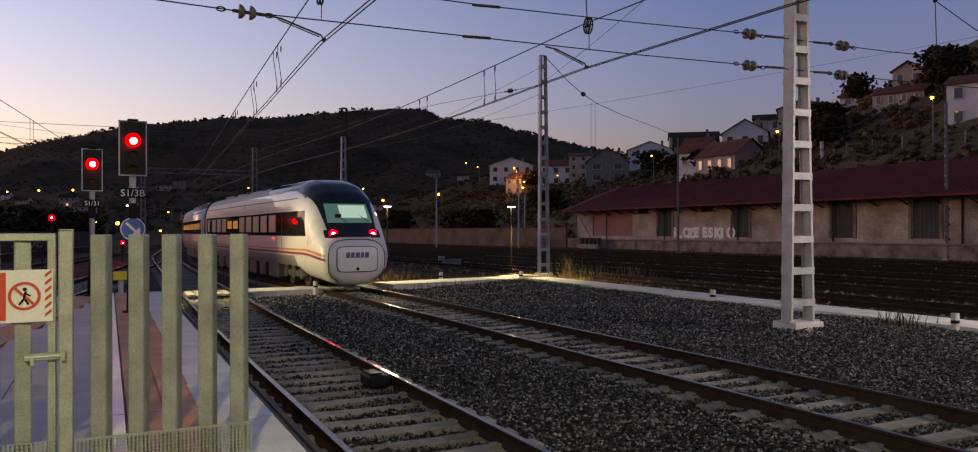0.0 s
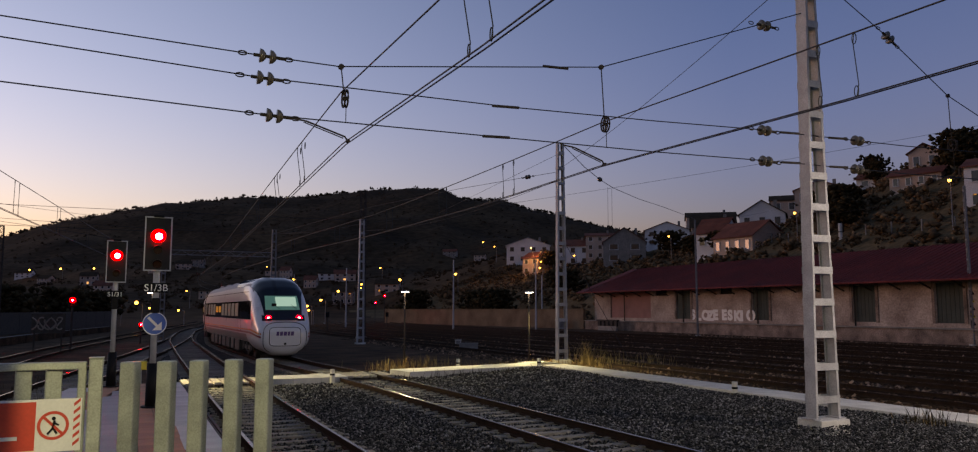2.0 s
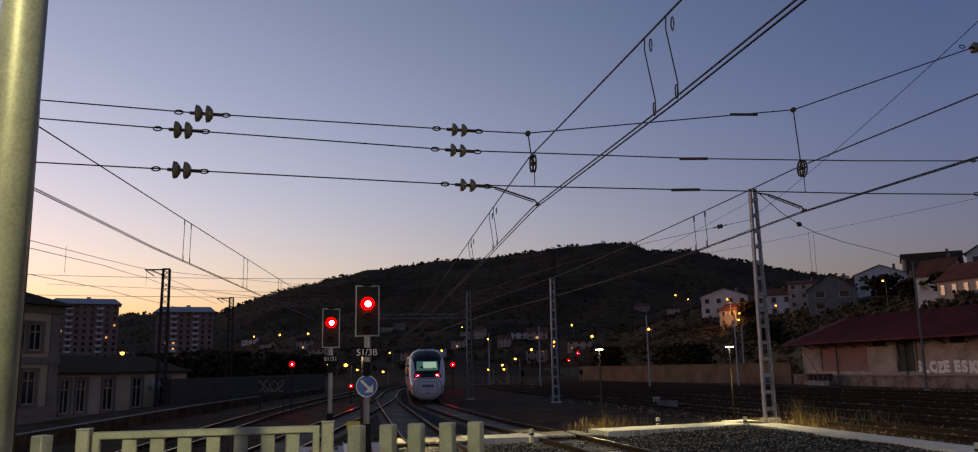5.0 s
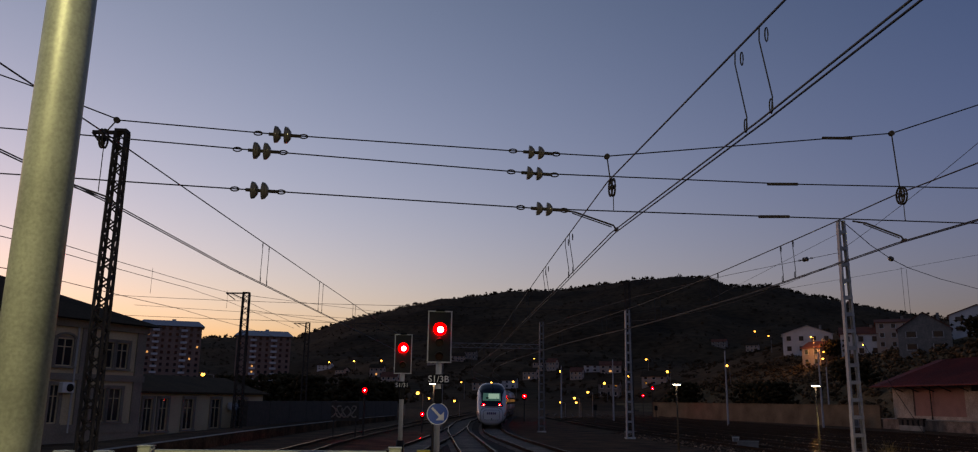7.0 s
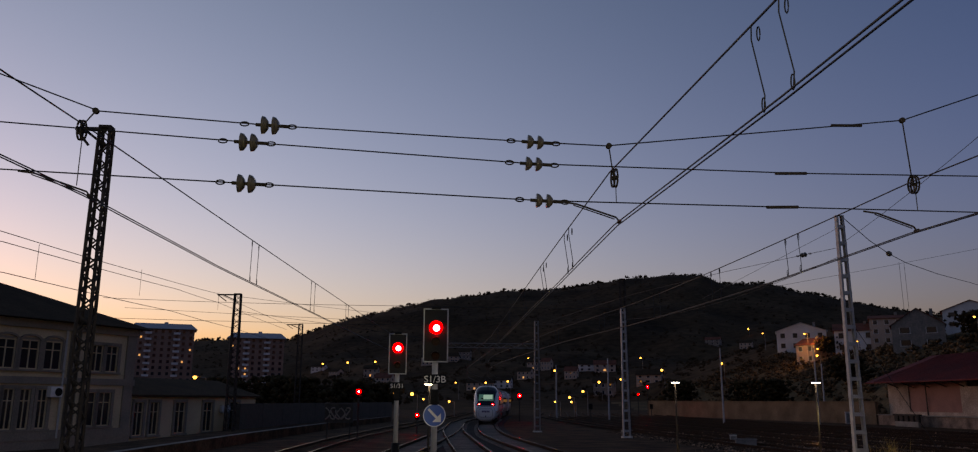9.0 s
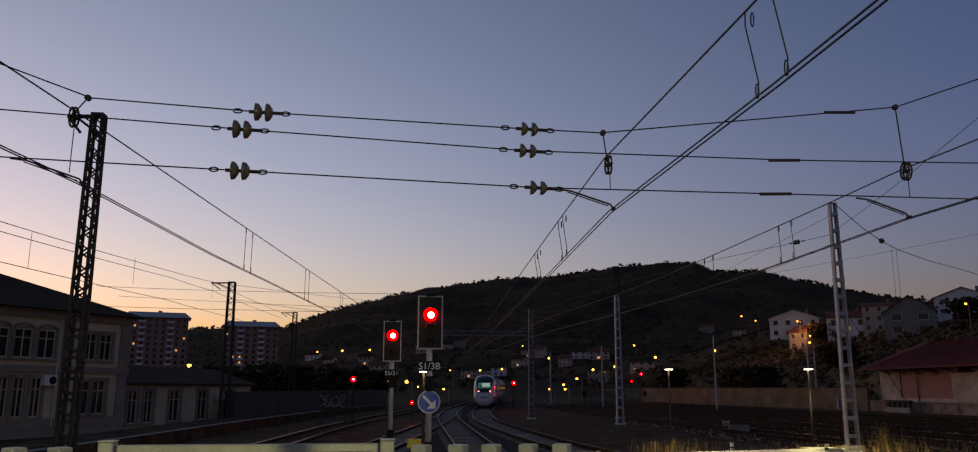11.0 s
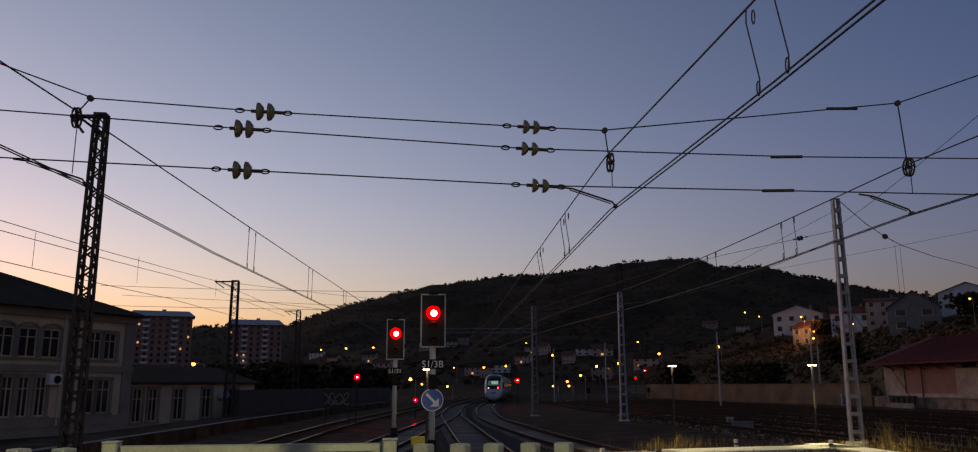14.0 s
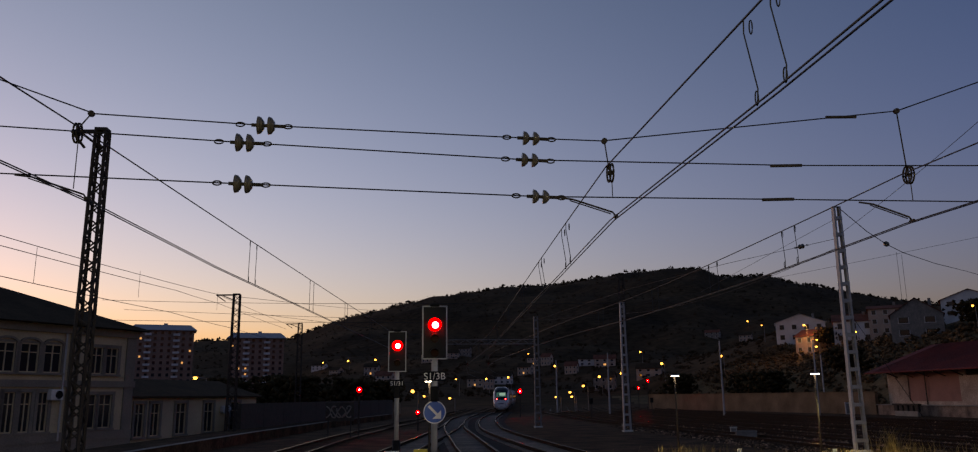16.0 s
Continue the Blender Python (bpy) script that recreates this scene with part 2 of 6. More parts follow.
G_RED = glow("red signal lens", (1.0, 0.003, 0.003), 11)
# pale emission that imitates the bloomed-out middle of a red lens
G_CORE = glow("pale overexposed lens centre", (1.0, 0.42, 0.34), 1.6)
G_TAIL = glow("red tail lamp lens", (1.0, 0.005, 0.005), 5)
G_REDFAR = glow("distant red lens", (1.0, 0.003, 0.003), 20)
G_CAB = glow("lit cab window", (0.12, 0.6, 0.52), 0.018)
# emission stands in for lamplight on the wall inside the cab
G_TEAL = glow("glowing cab wall patch", (0.4, 0.9, 0.76), 0.055)
G_LAMPW = glow("white lamp glass", (0.95, 1.0, 0.72), 2.2)
G_SODIUM = glow("sodium lamp glass", (1.0, 0.46, 0.06), 1.0)
G_WARM = glow("lit window", (1.0, 0.6, 0.2), 0.09)
G_DIM = glow("dim carriage window", (0.8, 0.8, 0.72), 0.006, spec=0.08)
G_TRAINWIN = glow("lit carriage window", (1.0, 0.5, 0.06), 0.024, spec=0.08)

# ---- building tools ----


def part(name, bm, material, parent=None, label="", smooth=False):
    me = bpy.data.meshes.new(name)
    bm.normal_update()
    bm.to_mesh(me)
    bm.free()
    if smooth:
        for p in me.polygons:
            p.use_smooth = True
    for m in material if isinstance(material, (list, tuple)) else [material]:
        me.materials.append(m)
    ob = new(name, me)
    if parent:
        ob.parent = parent
    if label:
        tagged(ob, label)
    return ob


def thing(name, label, category, group="", kind="", m=None):
    e = new(name)
    e.empty_display_size = 0.2
    if m is not None:
        e.matrix_world = m
    return tagged(e, label, category, group, kind)


def box(bm, c, s, rot=0.0, bevel=0.0, mi=0):
    """A box with centre c and size s, turned rot degrees about z."""
    r = bmesh.ops.create_cube(bm, size=1.0, matrix=Matrix.Translation(c) @ Matrix.Rotation(radians(rot), 4, "Z") @ Matrix.Diagonal((*s, 1)))
    fs = {f for v in r["verts"] for f in v.link_faces}
    for f in fs:
        f.material_index = mi
    if bevel:
        es = list({e for f in fs for e in f.edges})
        bmesh.ops.bevel(bm, geom=es, offset=bevel, segments=1, affect="EDGES")
    return bm


def rod(bm, a, b, r, r2=None, seg=8, mi=0):
    a, b = Vector(a), Vector(b)
    d = b - a
    m = Matrix.Translation((a + b) / 2) @ d.to_track_quat("Z", "Y").to_matrix().to_4x4()
    res = bmesh.ops.create_cone(bm, cap_ends=True, segments=seg, radius1=r, radius2=r if r2 is None else r2, depth=d.length, matrix=m)
    for f in {f for v in res["verts"] for f in v.link_faces}:
        f.material_index = mi
    return bm


def bar(bm, a, b, w, h):
    """A flat bar from a to b."""
    a, b = Vector(a), Vector(b)
    d = b - a
    m = Matrix.Translation((a + b) / 2) @ d.to_track_quat("Z", "Y").to_matrix().to_4x4() @ Matrix.Diagonal((w, h, d.length, 1))
    bmesh.ops.create_cube(bm, size=1.0, matrix=m)
    return bm


def line(bm, pts, r, seg=5):
    """A wire along pts."""
    pts = [Vector(p) for p in pts]
    rings = []
    for i, p in enumerate(pts):
        d = (pts[min(i + 1, len(pts) - 1)] - pts[max(i - 1, 0)]).normalized()
        u = d.cross(Vector((0, 0, 1)) if abs(d.z) < 0.95 else Vector((1, 0, 0))).normalized()
        v = d.cross(u)
        rings.append([bm.verts.new(p + (u * math.cos(k * 2 * math.pi / seg) + v * math.sin(k * 2 * math.pi / seg)) * r) for k in range(seg)])
    for a, b in zip(rings, rings[1:]):
        for k in range(seg):
            bm.faces.new((a[k], a[(k + 1) % seg], b[(k + 1) % seg], b[k]))
    return bm


def B():
    return bmesh.new()


def smooth_curve(ys, xs, width=5.0):
    """x over y, smoothed."""
    yy = np.arange(ys[0], ys[-1] + 0.5, 0.5)
    xx = np.interp(yy, ys, xs)
    k = np.exp(-0.5 * (np.arange(-30, 31) * 0.5 / width) ** 2)
    pad = np.concatenate([xx[0] - (xx[1] - xx[0]) * np.arange(30, 0, -1), xx, xx[-1] + (xx[-1] - xx[-2]) * np.arange(1, 31)])
    return yy, np.convolve(pad, k / k.sum(), "valid")


TRACKS = {
    "main": smooth_curve([-40, 5, 19, 29, 32.5, 34.2, 37.2, 40.5, 44, 47.5, 53, 60, 68, 82, 93, 100, 117, 132, 142, 160, 185, 260], [8.6, 8.55, 8.5, 8.3, 7.98, 7.72, 7.5, 7.27, 7.22, 7.16, 7.05, 6.95, 7.15, 8.26, 9.4, 10.25, 12.8, 15, 16.9, 19.6, 23.0, 36], 3.0),
    "near": smooth_curve([-40, 20, 46, 73, 100, 142, 260], [3.14, 3.14, 3.6, 4.3, 6.6, 13.0, 31]),
    "left": smooth_curve([-40, 13, 20, 32, 46, 60, 75, 100], [-11.8, -4.4, -3.45, -1.8, 0.3, 2.4, 4.3, 6.6]),
    "outer": smooth_curve([-40, 20, 60, 100, 150, 260], [-10.6, -7.6, -4.2, 2.0, 10, 26]),
}


def tx(name, y):
    return float(np.interp(y, *TRACKS[name]))

# ---- ground ----
RIDGE_AZ = [-180, -60, -30, -14, -8, -4, 2, 7, 11, 16, 21, 22.3, 25, 28, 32, 36, 50, 75, 110, 180]
RIDGE_EL = [2.0, 2.5, 3.3, 3.9, 4.1, 5.7, 7.1, 7.8, 8.05, 8.6, 8.75, 8.05, 8.1, 7.3, 6.1, 5.3, 4.5, 4.0, 2.5, 2.0]


def sstep(a, b, x):
    t = np.clip((x - a) / (b - a), 0, 1)
    return t * t * (3 - 2 * t)


def ground_z(x, y):
    """The height of the land: flat yard, banked hillside with the houses, the mountain behind."""
    x, y = np.asarray(x, float), np.asarray(y, float)
    r = np.hypot(x, y)
    az = np.degrees(np.arctan2(x, y))
    top = np.tan(np.radians(np.interp(az, RIDGE_AZ, RIDGE_EL))) * 935 + 2.5
    mtn = top * (0.12 * sstep(170, 420, r) + 0.88 * sstep(330, 1000, r) ** 1.15) * (1 - 0.35 * sstep(1040, 1900, r))
    wave = 3.2 * np.sin(x / 41 + 1) * np.sin(y / 57) + 2.0 * np.sin(x / 17 + y / 23) + 1.2 * np.sin(x / 9 - y / 13 + 2)
    mtn = mtn + wave * sstep(220, 500, r) * (1 - 0.75 * sstep(800, 980, r))
    dx = x - 65 - 8 * sstep(95, 150, y) + 10 * sstep(170, 260, y)
    slope = 0.31 + 0.24 * sstep(135, 60, y)
    hill = 5.0 * sstep(0, 9, dx) + slope * np.clip(dx - 7, 0, 62) + 0.06 * np.clip(dx - 69, 0, 120)
    hill = hill * (1 - sstep(230, 420, y))
    return -0.34 + np.maximum(mtn, hill) + 0.25 * np.minimum(mtn, hill)


def make_ground():
    az = np.concatenate([np.arange(-180, -45, 5.0), np.arange(-45, 75, 0.5), np.arange(75, 180, 5.0)])
    rr = np.concatenate([[2, 5, 9, 14], np.geomspace(20, 2600, 130)])
    A, R = np.meshgrid(np.radians(az), rr)
    X, Y = R * np.sin(A), R * np.cos(A)
    Z = ground_z(X, Y)
    n, k = len(az), len(rr)
    verts = np.stack([X, Y, Z], -1).reshape(-1, 3).tolist() + [[0, 0, -0.34]]
    faces = [(i * n + j, i * n + (j + 1) % n, (i + 1) * n + (j + 1) % n, (i + 1) * n + j) for i in range(k - 1) for j in range(n)]
    faces += [(k * n, (j + 1) % n, j) for j in range(n)]
    me = bpy.data.meshes.new("ground")
    me.from_pydata(verts, [], faces)
    me.materials.append(M_EARTH)
    me.materials.append(M_HILL)
    me.materials.append(M_BANK)
    cz = [sum(verts[v][2] for v in f) / len(f) for f in faces]
    me.polygons.foreach_set("material_index", [(2 if math.hypot(verts[f[0]][0], verts[f[0]][1]) < 230 and verts[f[0]][0] > 55 else 1) if z > 0.3 else 0 for z, f in zip(cz, faces)])
    me.polygons.foreach_set("use_smooth", [True] * len(faces))
    me.update()
    ob = tagged(new("ground", me), "dark cinder yard rising to scrubby hills", "ground", kind="structure")
    return ob


make_ground()


def sheet(name, ys, left, right, z, material, label, lift=0.0):
    """A strip of ground with its own thickness, between two edges along the line."""
    bm = B()
    rows = []
    for y in ys:
        rows.append([bm.verts.new((left(y), y, z - 0.35)), bm.verts.new((left(y) + 0.3, y, z)), bm.verts.new((right(y) - 0.3, y, z)), bm.verts.new((right(y), y, z - 0.35))])
    for a, b in zip(rows, rows[1:]):
        for i in range(3):
            bm.faces.new((a[i], a[i + 1], b[i + 1], b[i]))
    ob = part(name, bm, material)
    return tagged(ob, label, "ballast", kind="structure")


YS = [float(v) for v in np.arange(-30, 150, 2.0)]
sheet("ballast_bed", YS, lambda y: tx("near", y) - 1.9 if y > 24 else 1.0, lambda y: tx("main", y) + 2.0 + max(0.0, 7.0 * (1 - max(0, y - 25) / 8)) if y < 33 else tx("main", y) + 2.2, -0.25, M_BALLAST, "bed of grey crushed stone ballast under tracks")

# ---- tracks ----
RAILP = [(-0.07, -0.17), (0.07, -0.17), (0.07, -0.155), (0.012, -0.13), (0.012, -0.05), (0.036, -0.035), (0.036, 0.0), (-0.036, 0.0), (-0.036, -0.035), (-0.012, -0.05), (-0.012, -0.13), (-0.07, -0.155)]


def rail(curve, off, z, y0, y1, parent, step=1.0):
    bm = B()
    rings = []
    for y in np.arange(y0, y1 + 0.01, step):
        x = float(np.interp(y, *curve))
        s = float(np.interp(y + 0.5, *curve)) - float(np.interp(y - 0.5, *curve))
        n = Vector((1, -s, 0)).normalized()
        rings.append([bm.verts.new(Vector((x, float(y), z)) + n * (off + px) + Vector((0, 0, pz))) for px, pz in RAILP])
    for a, b in zip(rings, rings[1:]):
        for k in range(len(RAILP)):
            f = bm.faces.new((a[k], b[k], b[(k + 1) % len(RAILP)], a[(k + 1) % len(RAILP)]))
            f.material_index = 1 if k == 6 else 0
    return part("rail", bm, [M_RAIL, M_RAILTOP], parent)


def sleeper_mesh():
    bm = B()
    for c, s in (((-0.85, 0, -0.225), (0.9, 0.27, 0.11)), ((0.85, 0, -0.225), (0.9, 0.27, 0.11)), ((0, 0, -0.225), (0.82, 0.24, 0.105))):
        box(bm, c, s, bevel=0.015)
    for x in (-0.98, -0.76, 0.76, 0.98):
        box(bm, (x, 0, -0.155), (0.09, 0.13, 0.035))
    me = bpy.data.meshes.new("sleeper")
    bm.to_mesh(me)
    bm.free()
    me.materials.append(M_SLEEPER)
    return me


SLEEPER = sleeper_mesh()


def track(curve, z, y0, y1, label, near=(), far=True, ties=None):
    t = thing("railway_track", label, "railway track", "tracks of the yard", "structure")
    for off in (-0.87, 0.87):
        rail(curve, off, z, y0, y1, t)
    pieces = B()
    for i, y in enumerate(np.arange(y0, min(y1, 120), 0.6)):
        x = float(np.interp(y, *curve))
        ang = -math.atan(float(np.interp(y + 0.5, *curve)) - float(np.interp(y - 0.5, *curve)))
        if near and near[0] < y < near[1]:
            ob = new("sleeper", SLEEPER)
            ob.parent = t
            ob.matrix_basis = Matrix.Translation((x, float(y), z + random.uniform(-0.012, 0.01))) @ Matrix.Rotation(ang + random.uniform(-0.012, 0.012), 4, "Z")
        elif far:
            box(pieces, (x, float(y), z - 0.225), (2.5, 0.25, 0.1), math.degrees(ang))
    if len(pieces.verts):
        tagged(part("sleeper_row", pieces, ties or M_SLEEPER, t), kind="stuff")
    return t


track(TRACKS["near"], 0, -12, 200, "rusty rails on concrete sleepers beside platform", (2, 32))
track(TRACKS["main"], 0, -12, 230, "shiny-topped rails on concrete sleepers in ballast", (1, 33))
track(TRACKS["left"], -0.05, -30, 92, "rails on sleepers curving in to a junction", (8, 40))
track(TRACKS["outer"], -0.08, -30, 200, "dark weedy rails on old sleepers", far=False)
for x0 in (22.5, 27.0, 31.5, 36.5, 41.5, 46.5, 52.0):
    c = smooth_curve([-40, 40, 90, 140, 260], [x0, x0, x0 - 1 - 0.1 * (x0 - 20), x0 + 2 - 0.2 * (x0 - 20), x0 + 26 - 0.3 * (x0 - 20)])
    track(c, -0.12, -25, 190, "dark rusty siding rails in cinder ground", far=x0 < 45, ties=M_OLDTIE)

# ---- platform ----
PZ = 0.6


def platform():
    p = thing("platform", "grey paved island platform with terracotta strips", "platform", kind="structure")
    lx = lambda y: -2.43 + 0.14 * (y - 13)
    bm = B()
    top = [(-5.2, -12), (1.4, -12), (1.4, 22.2), (-1.2, 22.2)]
    top[0] = (lx(-12), -12)
    top[3] = (lx(22.2), 22.2)
    up = [bm.verts.new((x, y, PZ - 0.045)) for x, y in top]
    dn = [bm.verts.new((x, y, -0.36)) for x, y in top]
    bm.faces.new(up)
    for i in range(4):
        bm.faces.new((up[i], dn[i], dn[(i + 1) % 4], up[(i + 1) % 4]))
    part("platform_body", bm, M_CONC_OLD, p)
    groups = {"edge": (M_WHITE_TILE, "edge_slab"), "red": (M_RED_TILE, "tactile_tile"), "line": (M_SIGNWHITE, "white_line"), "grey": (M_PAVE, "paving_slab")}
    cache = {}

    def slab(kind, x, y, w, d):
        key = (kind, round(w, 3), round(d, 3))
        if key not in cache:
            b = B()
            box(b, (0, 0, 0), (w - 0.008, d - 0.008, 0.05), bevel=0.004)
            me = bpy.data.meshes.new(groups[kind][1])
            b.to_mesh(me)
            b.free()
            me.materials.append(groups[kind][0])
            cache[key] = me
        ob = new(groups[kind][1], cache[key])
        ob.parent = p
        ob.location = (x, y, PZ - 0.025 + random.uniform(-0.002, 0.002))

    for y in np.arange(4.0, 22.1, 0.6):
        slab("edge", 1.13, y + 0.3, 0.56, 0.6)
        for k in range(2):
            slab("red", 0.445 + k * 0.3 - 0.02, y + 0.3, 0.3, 0.6)
        slab("line", 0.2, y + 0.3, 0.12, 0.6)
    for y in np.arange(4.0, 22.1, 1.2):
        n = max(1, int((0.14 - (lx(y) + 1.3)) / 0.9))
        w = (0.14 - (lx(y + 0.6) + 1.25)) / n
        for k in range(n):
            slab("grey", 0.14 - w * (k + 0.5), y + 0.6, w, 1.2)
    bm = B()
    for a, b, mi in ((0.05, 0.62, 1), (0.64, 1.2, 0)):
        for y in np.arange(4, 22, 0.6):
            x = lx(y + 0.3)
            box(bm, (x + (a + b) / 2, y + 0.3, PZ - 0.025), (b - a, 0.59, 0.05), -8, mi=mi)
    tagged(part("far_edge_strip", bm, [M_RED_TILE, M_WHITE_TILE], p), kind="stuff")
    # rubber strips along the edge
    for x in (1.43, 1.5):
        bm = B()
        box(bm, (x, 5, PZ - 0.09), (0.04, 34.2, 0.14))
        part("edge_strip", bm, M_RUBBER, p)


platform()


def fence():
    f = thing("fence", "galvanised steel tube fence with perforated base plate", "fence", m=pose(0, 5.88, PZ))
    for cx in (0.09, 0.315, 0.52, 0.75, 0.96, -2.0, -2.25, -2.5, -2.75):
        bm = B()
        box(bm, (cx, 0, 0.775), (0.1, 0.1, 1.55), -30, bevel=0.008)
        part("post", bm, M_GALV, f)
    for x0, x1 in ((-0.06, 1.03), (-2.85, -1.78)):
        bm = B()
        box(bm, ((x0 + x1) / 2, -0.065, 0.02), (x1 - x0, 0.004, 0.04))
        nx, nz, w = int((x1 - x0) / 0.024), 8, 0.24
        box(bm, ((x0 + x1) / 2, -0.065, 0.235), (x1 - x0, 0.004, 0.016))
        for i in range(nx + 1):
            bar(bm, (x0 + i * (x1 - x0) / nx, -0.065, 0.04), (x0 + i * (x1 - x0) / nx, -0.065, 0.23), 0.011, 0.003)
        for k in range(nz):
            z = 0.04 + (k + 0.5) * 0.19 / nz
            bar(bm, (x0, -0.065, z), (x1, -0.065, z), 0.011, 0.0032)
        part("perforated_plate", bm, M_GALV, f)
    for cx in (-0.115, -1.735):
        bm = B()
        box(bm, (cx, 0, 0.79), (0.085, 0.1, 1.58), bevel=0.008)
        part("gate_post", bm, M_GALV, f)
        bm = B()
        box(bm, (cx, 0, 1.583), (0.09, 0.105, 0.006))
        part("cap", bm, M_GALV, f)
        box(bm := B(), (cx, 0, 0.006), (0.17, 0.17, 0.012))
        part("base_plate", bm, M_GALV, f)
    g = thing("gate", "galvanised steel swing gate with red warning sign", "gate", m=pose(0, 5.88, PZ))
    bm = B()
    x0, x1 = -1.68, -0.17
    box(bm, ((x0 + x1) / 2, 0, 1.535), (x1 - x0, 0.05, 0.05), bevel=0.006)
    box(bm, ((x0 + x1) / 2, 0, 0.07), (x1 - x0, 0.05, 0.05), bevel=0.006)
    for x in (x0 + 0.025, x1 - 0.025):
        box(bm, (x, 0, 0.8), (0.05, 0.05, 1.44), bevel=0.006)
    part("gate_frame", bm, M_GALV, g)
    for cx in (-1.45, -1.27, -1.09, -0.9, -0.715, -0.53, -0.36):
        bm = B()
        box(bm, (cx, 0.03, 0.8), (0.095, 0.06, 1.42), 8, bevel=0.006)
        part("bar", bm, M_GALV, g)
    bm = B()
    n = 60
    for i in range(n):
        bar(bm, (x0 + (i + 0.5) * (x1 - x0) / n, -0.035, 0.04), (x0 + (i + 0.5) * (x1 - x0) / n, -0.035, 0.24), 0.011, 0.003)
    for k in range(9):
        bar(bm, (x0, -0.035, 0.04 + k * 0.025), (x1, -0.035, 0.04 + k * 0.025), 0.011, 0.0032)
    part("perforated_plate", bm, M_GALV, g)
    bm = B()
    box(bm, (-0.25, -0.05, 0.78), (0.2, 0.03, 0.045), bevel=0.004)
    rod(bm, (-0.34, -0.06, 0.78), (-0.12, -0.06, 0.78), 0.011)
    box(bm, (-0.13, -0.055, 0.78), (0.025, 0.06, 0.06))
    box(bm, (-0.3, -0.055, 0.755), (0.02, 0.05, 0.05))
    part("latch", bm, M_GALV, g, "galvanised sliding bolt latch")
    # the sign
    s = thing("warning_sign", "red and white no-entry sign fixed on gate", "sign", m=pose(0, 5.88 - 0.035, PZ))
    bm = B()
    box(bm, (-0.75, 0, 1.165), (1.13, 0.006, 0.33), bevel=0.002)
    part("panel", bm, M_SIGNWHITE, s)
    bm = B()
    box(bm, (-0.87, -0.0045, 1.165), (0.85, 0.003, 0.3))
    part("red_field", bm, M_SIGNRED, s)
    bm = B()
    c, n = Vector((-0.345, -0.006, 1.165)), 40
    ring = [[bm.verts.new(c + Vector((math.cos(k * 2 * math.pi / n) * r, 0, math.sin(k * 2 * math.pi / n) * r))) for k in range(n)] for r in (0.072, 0.09)]
    for k in range(n):
        bm.faces.new((ring[0][k], ring[1][k], ring[1][(k + 1) % n], ring[0][(k + 1) % n]))
    bar(bm, c + Vector((-0.055, -0.001, 0.055)), c + Vector((0.055, -0.001, -0.055)), 0.015, 0.015)
    part("ban_ring", bm, M_SIGNRED, s)
    bm = B()
    bar(bm, (-0.348, -0.0045, 1.145), (-0.338, -0.0045, 1.195), 0.02, 0.012)
    bar(bm, (-0.345, -0.0045, 1.15), (-0.375, -0.0045, 1.112), 0.012, 0.012)
    bar(bm, (-0.345, -0.0045, 1.15), (-0.322, -0.0045, 1.112), 0.012, 0.012)
    bar(bm, (-0.345, -0.0045, 1.185), (-0.312, -0.0045, 1.165), 0.01, 0.01)
    rod(bm, (-0.343, -0.0035, 1.208), (-0.343, -0.0055, 1.208), 0.012, seg=12)
    part("pictogram", bm, M_BLACK, s)
    for k in range(6):
        z = 1.04 + k * 0.05
        b = B()
        vs = [b.verts.new(v) for v in ((-0.232, -0.0045, z - 0.012), (-0.195, -0.0045, z + 0.02), (-0.195, -0.0045, z + 0.042), (-0.232, -0.0045, z + 0.01))]
        b.faces.new(vs)
        part("hazard_stripe", b, M_SIGNRED, s)
    for txt, z, size, x in (("PROHIBIDO O PASO", 1.262, 0.052, -1.22), ("Non autorizado ou emerxencias", 1.215, 0.036, -1.22), ("PROHIBIDO EL PASO", 1.135, 0.052, -1.22)):
        text_mesh(txt, size, pose(x, -0.0075, z, 90), M_SIGNWHITE, s)
    for i, w in enumerate((0.1, 0.06, 0.13, 0.08, 0.14)):
        part("lettering_bar", box(B(), (-1.17 + i * 0.14, -0.0075, 1.095), (w, 0.001, 0.024)), M_SIGNWHITE, s)


def text_mesh(txt, size, m, material, parent, name="lettering", align="LEFT", offset=0.0):
    cu = bpy.data.curves.new(name, "FONT")
    cu.body, cu.size, cu.extrude, cu.align_x, cu.offset = txt, size, 0.0008, align, offset
    tmp = new(name, cu)
    me = bpy.data.meshes.new_from_object(tmp.evaluated_get(bpy.context.evaluated_depsgraph_get()))
    bpy.data.objects.remove(tmp)
    me.materials.clear()
    me.materials.append(material)
    ob = new(name, me)
    ob.parent = parent
    ob.matrix_basis = m
    return ob


fence()


def lamp_post():
    p = thing("lamp_post", "tall round galvanised lamp post on platform", "lamp post", m=pose(-1.1, 2.62, PZ))
    bm = B()
    rod(bm, (0, 0, 0), (0, 0, 6.2), 0.075, 0.06, 24)
    part("pole", bm, M_GALV, p, smooth=True)
    box(bm := B(), (0, 0, 0.01), (0.3, 0.3, 0.02))
    part("base_plate", bm, M_GALV, p)


lamp_post()


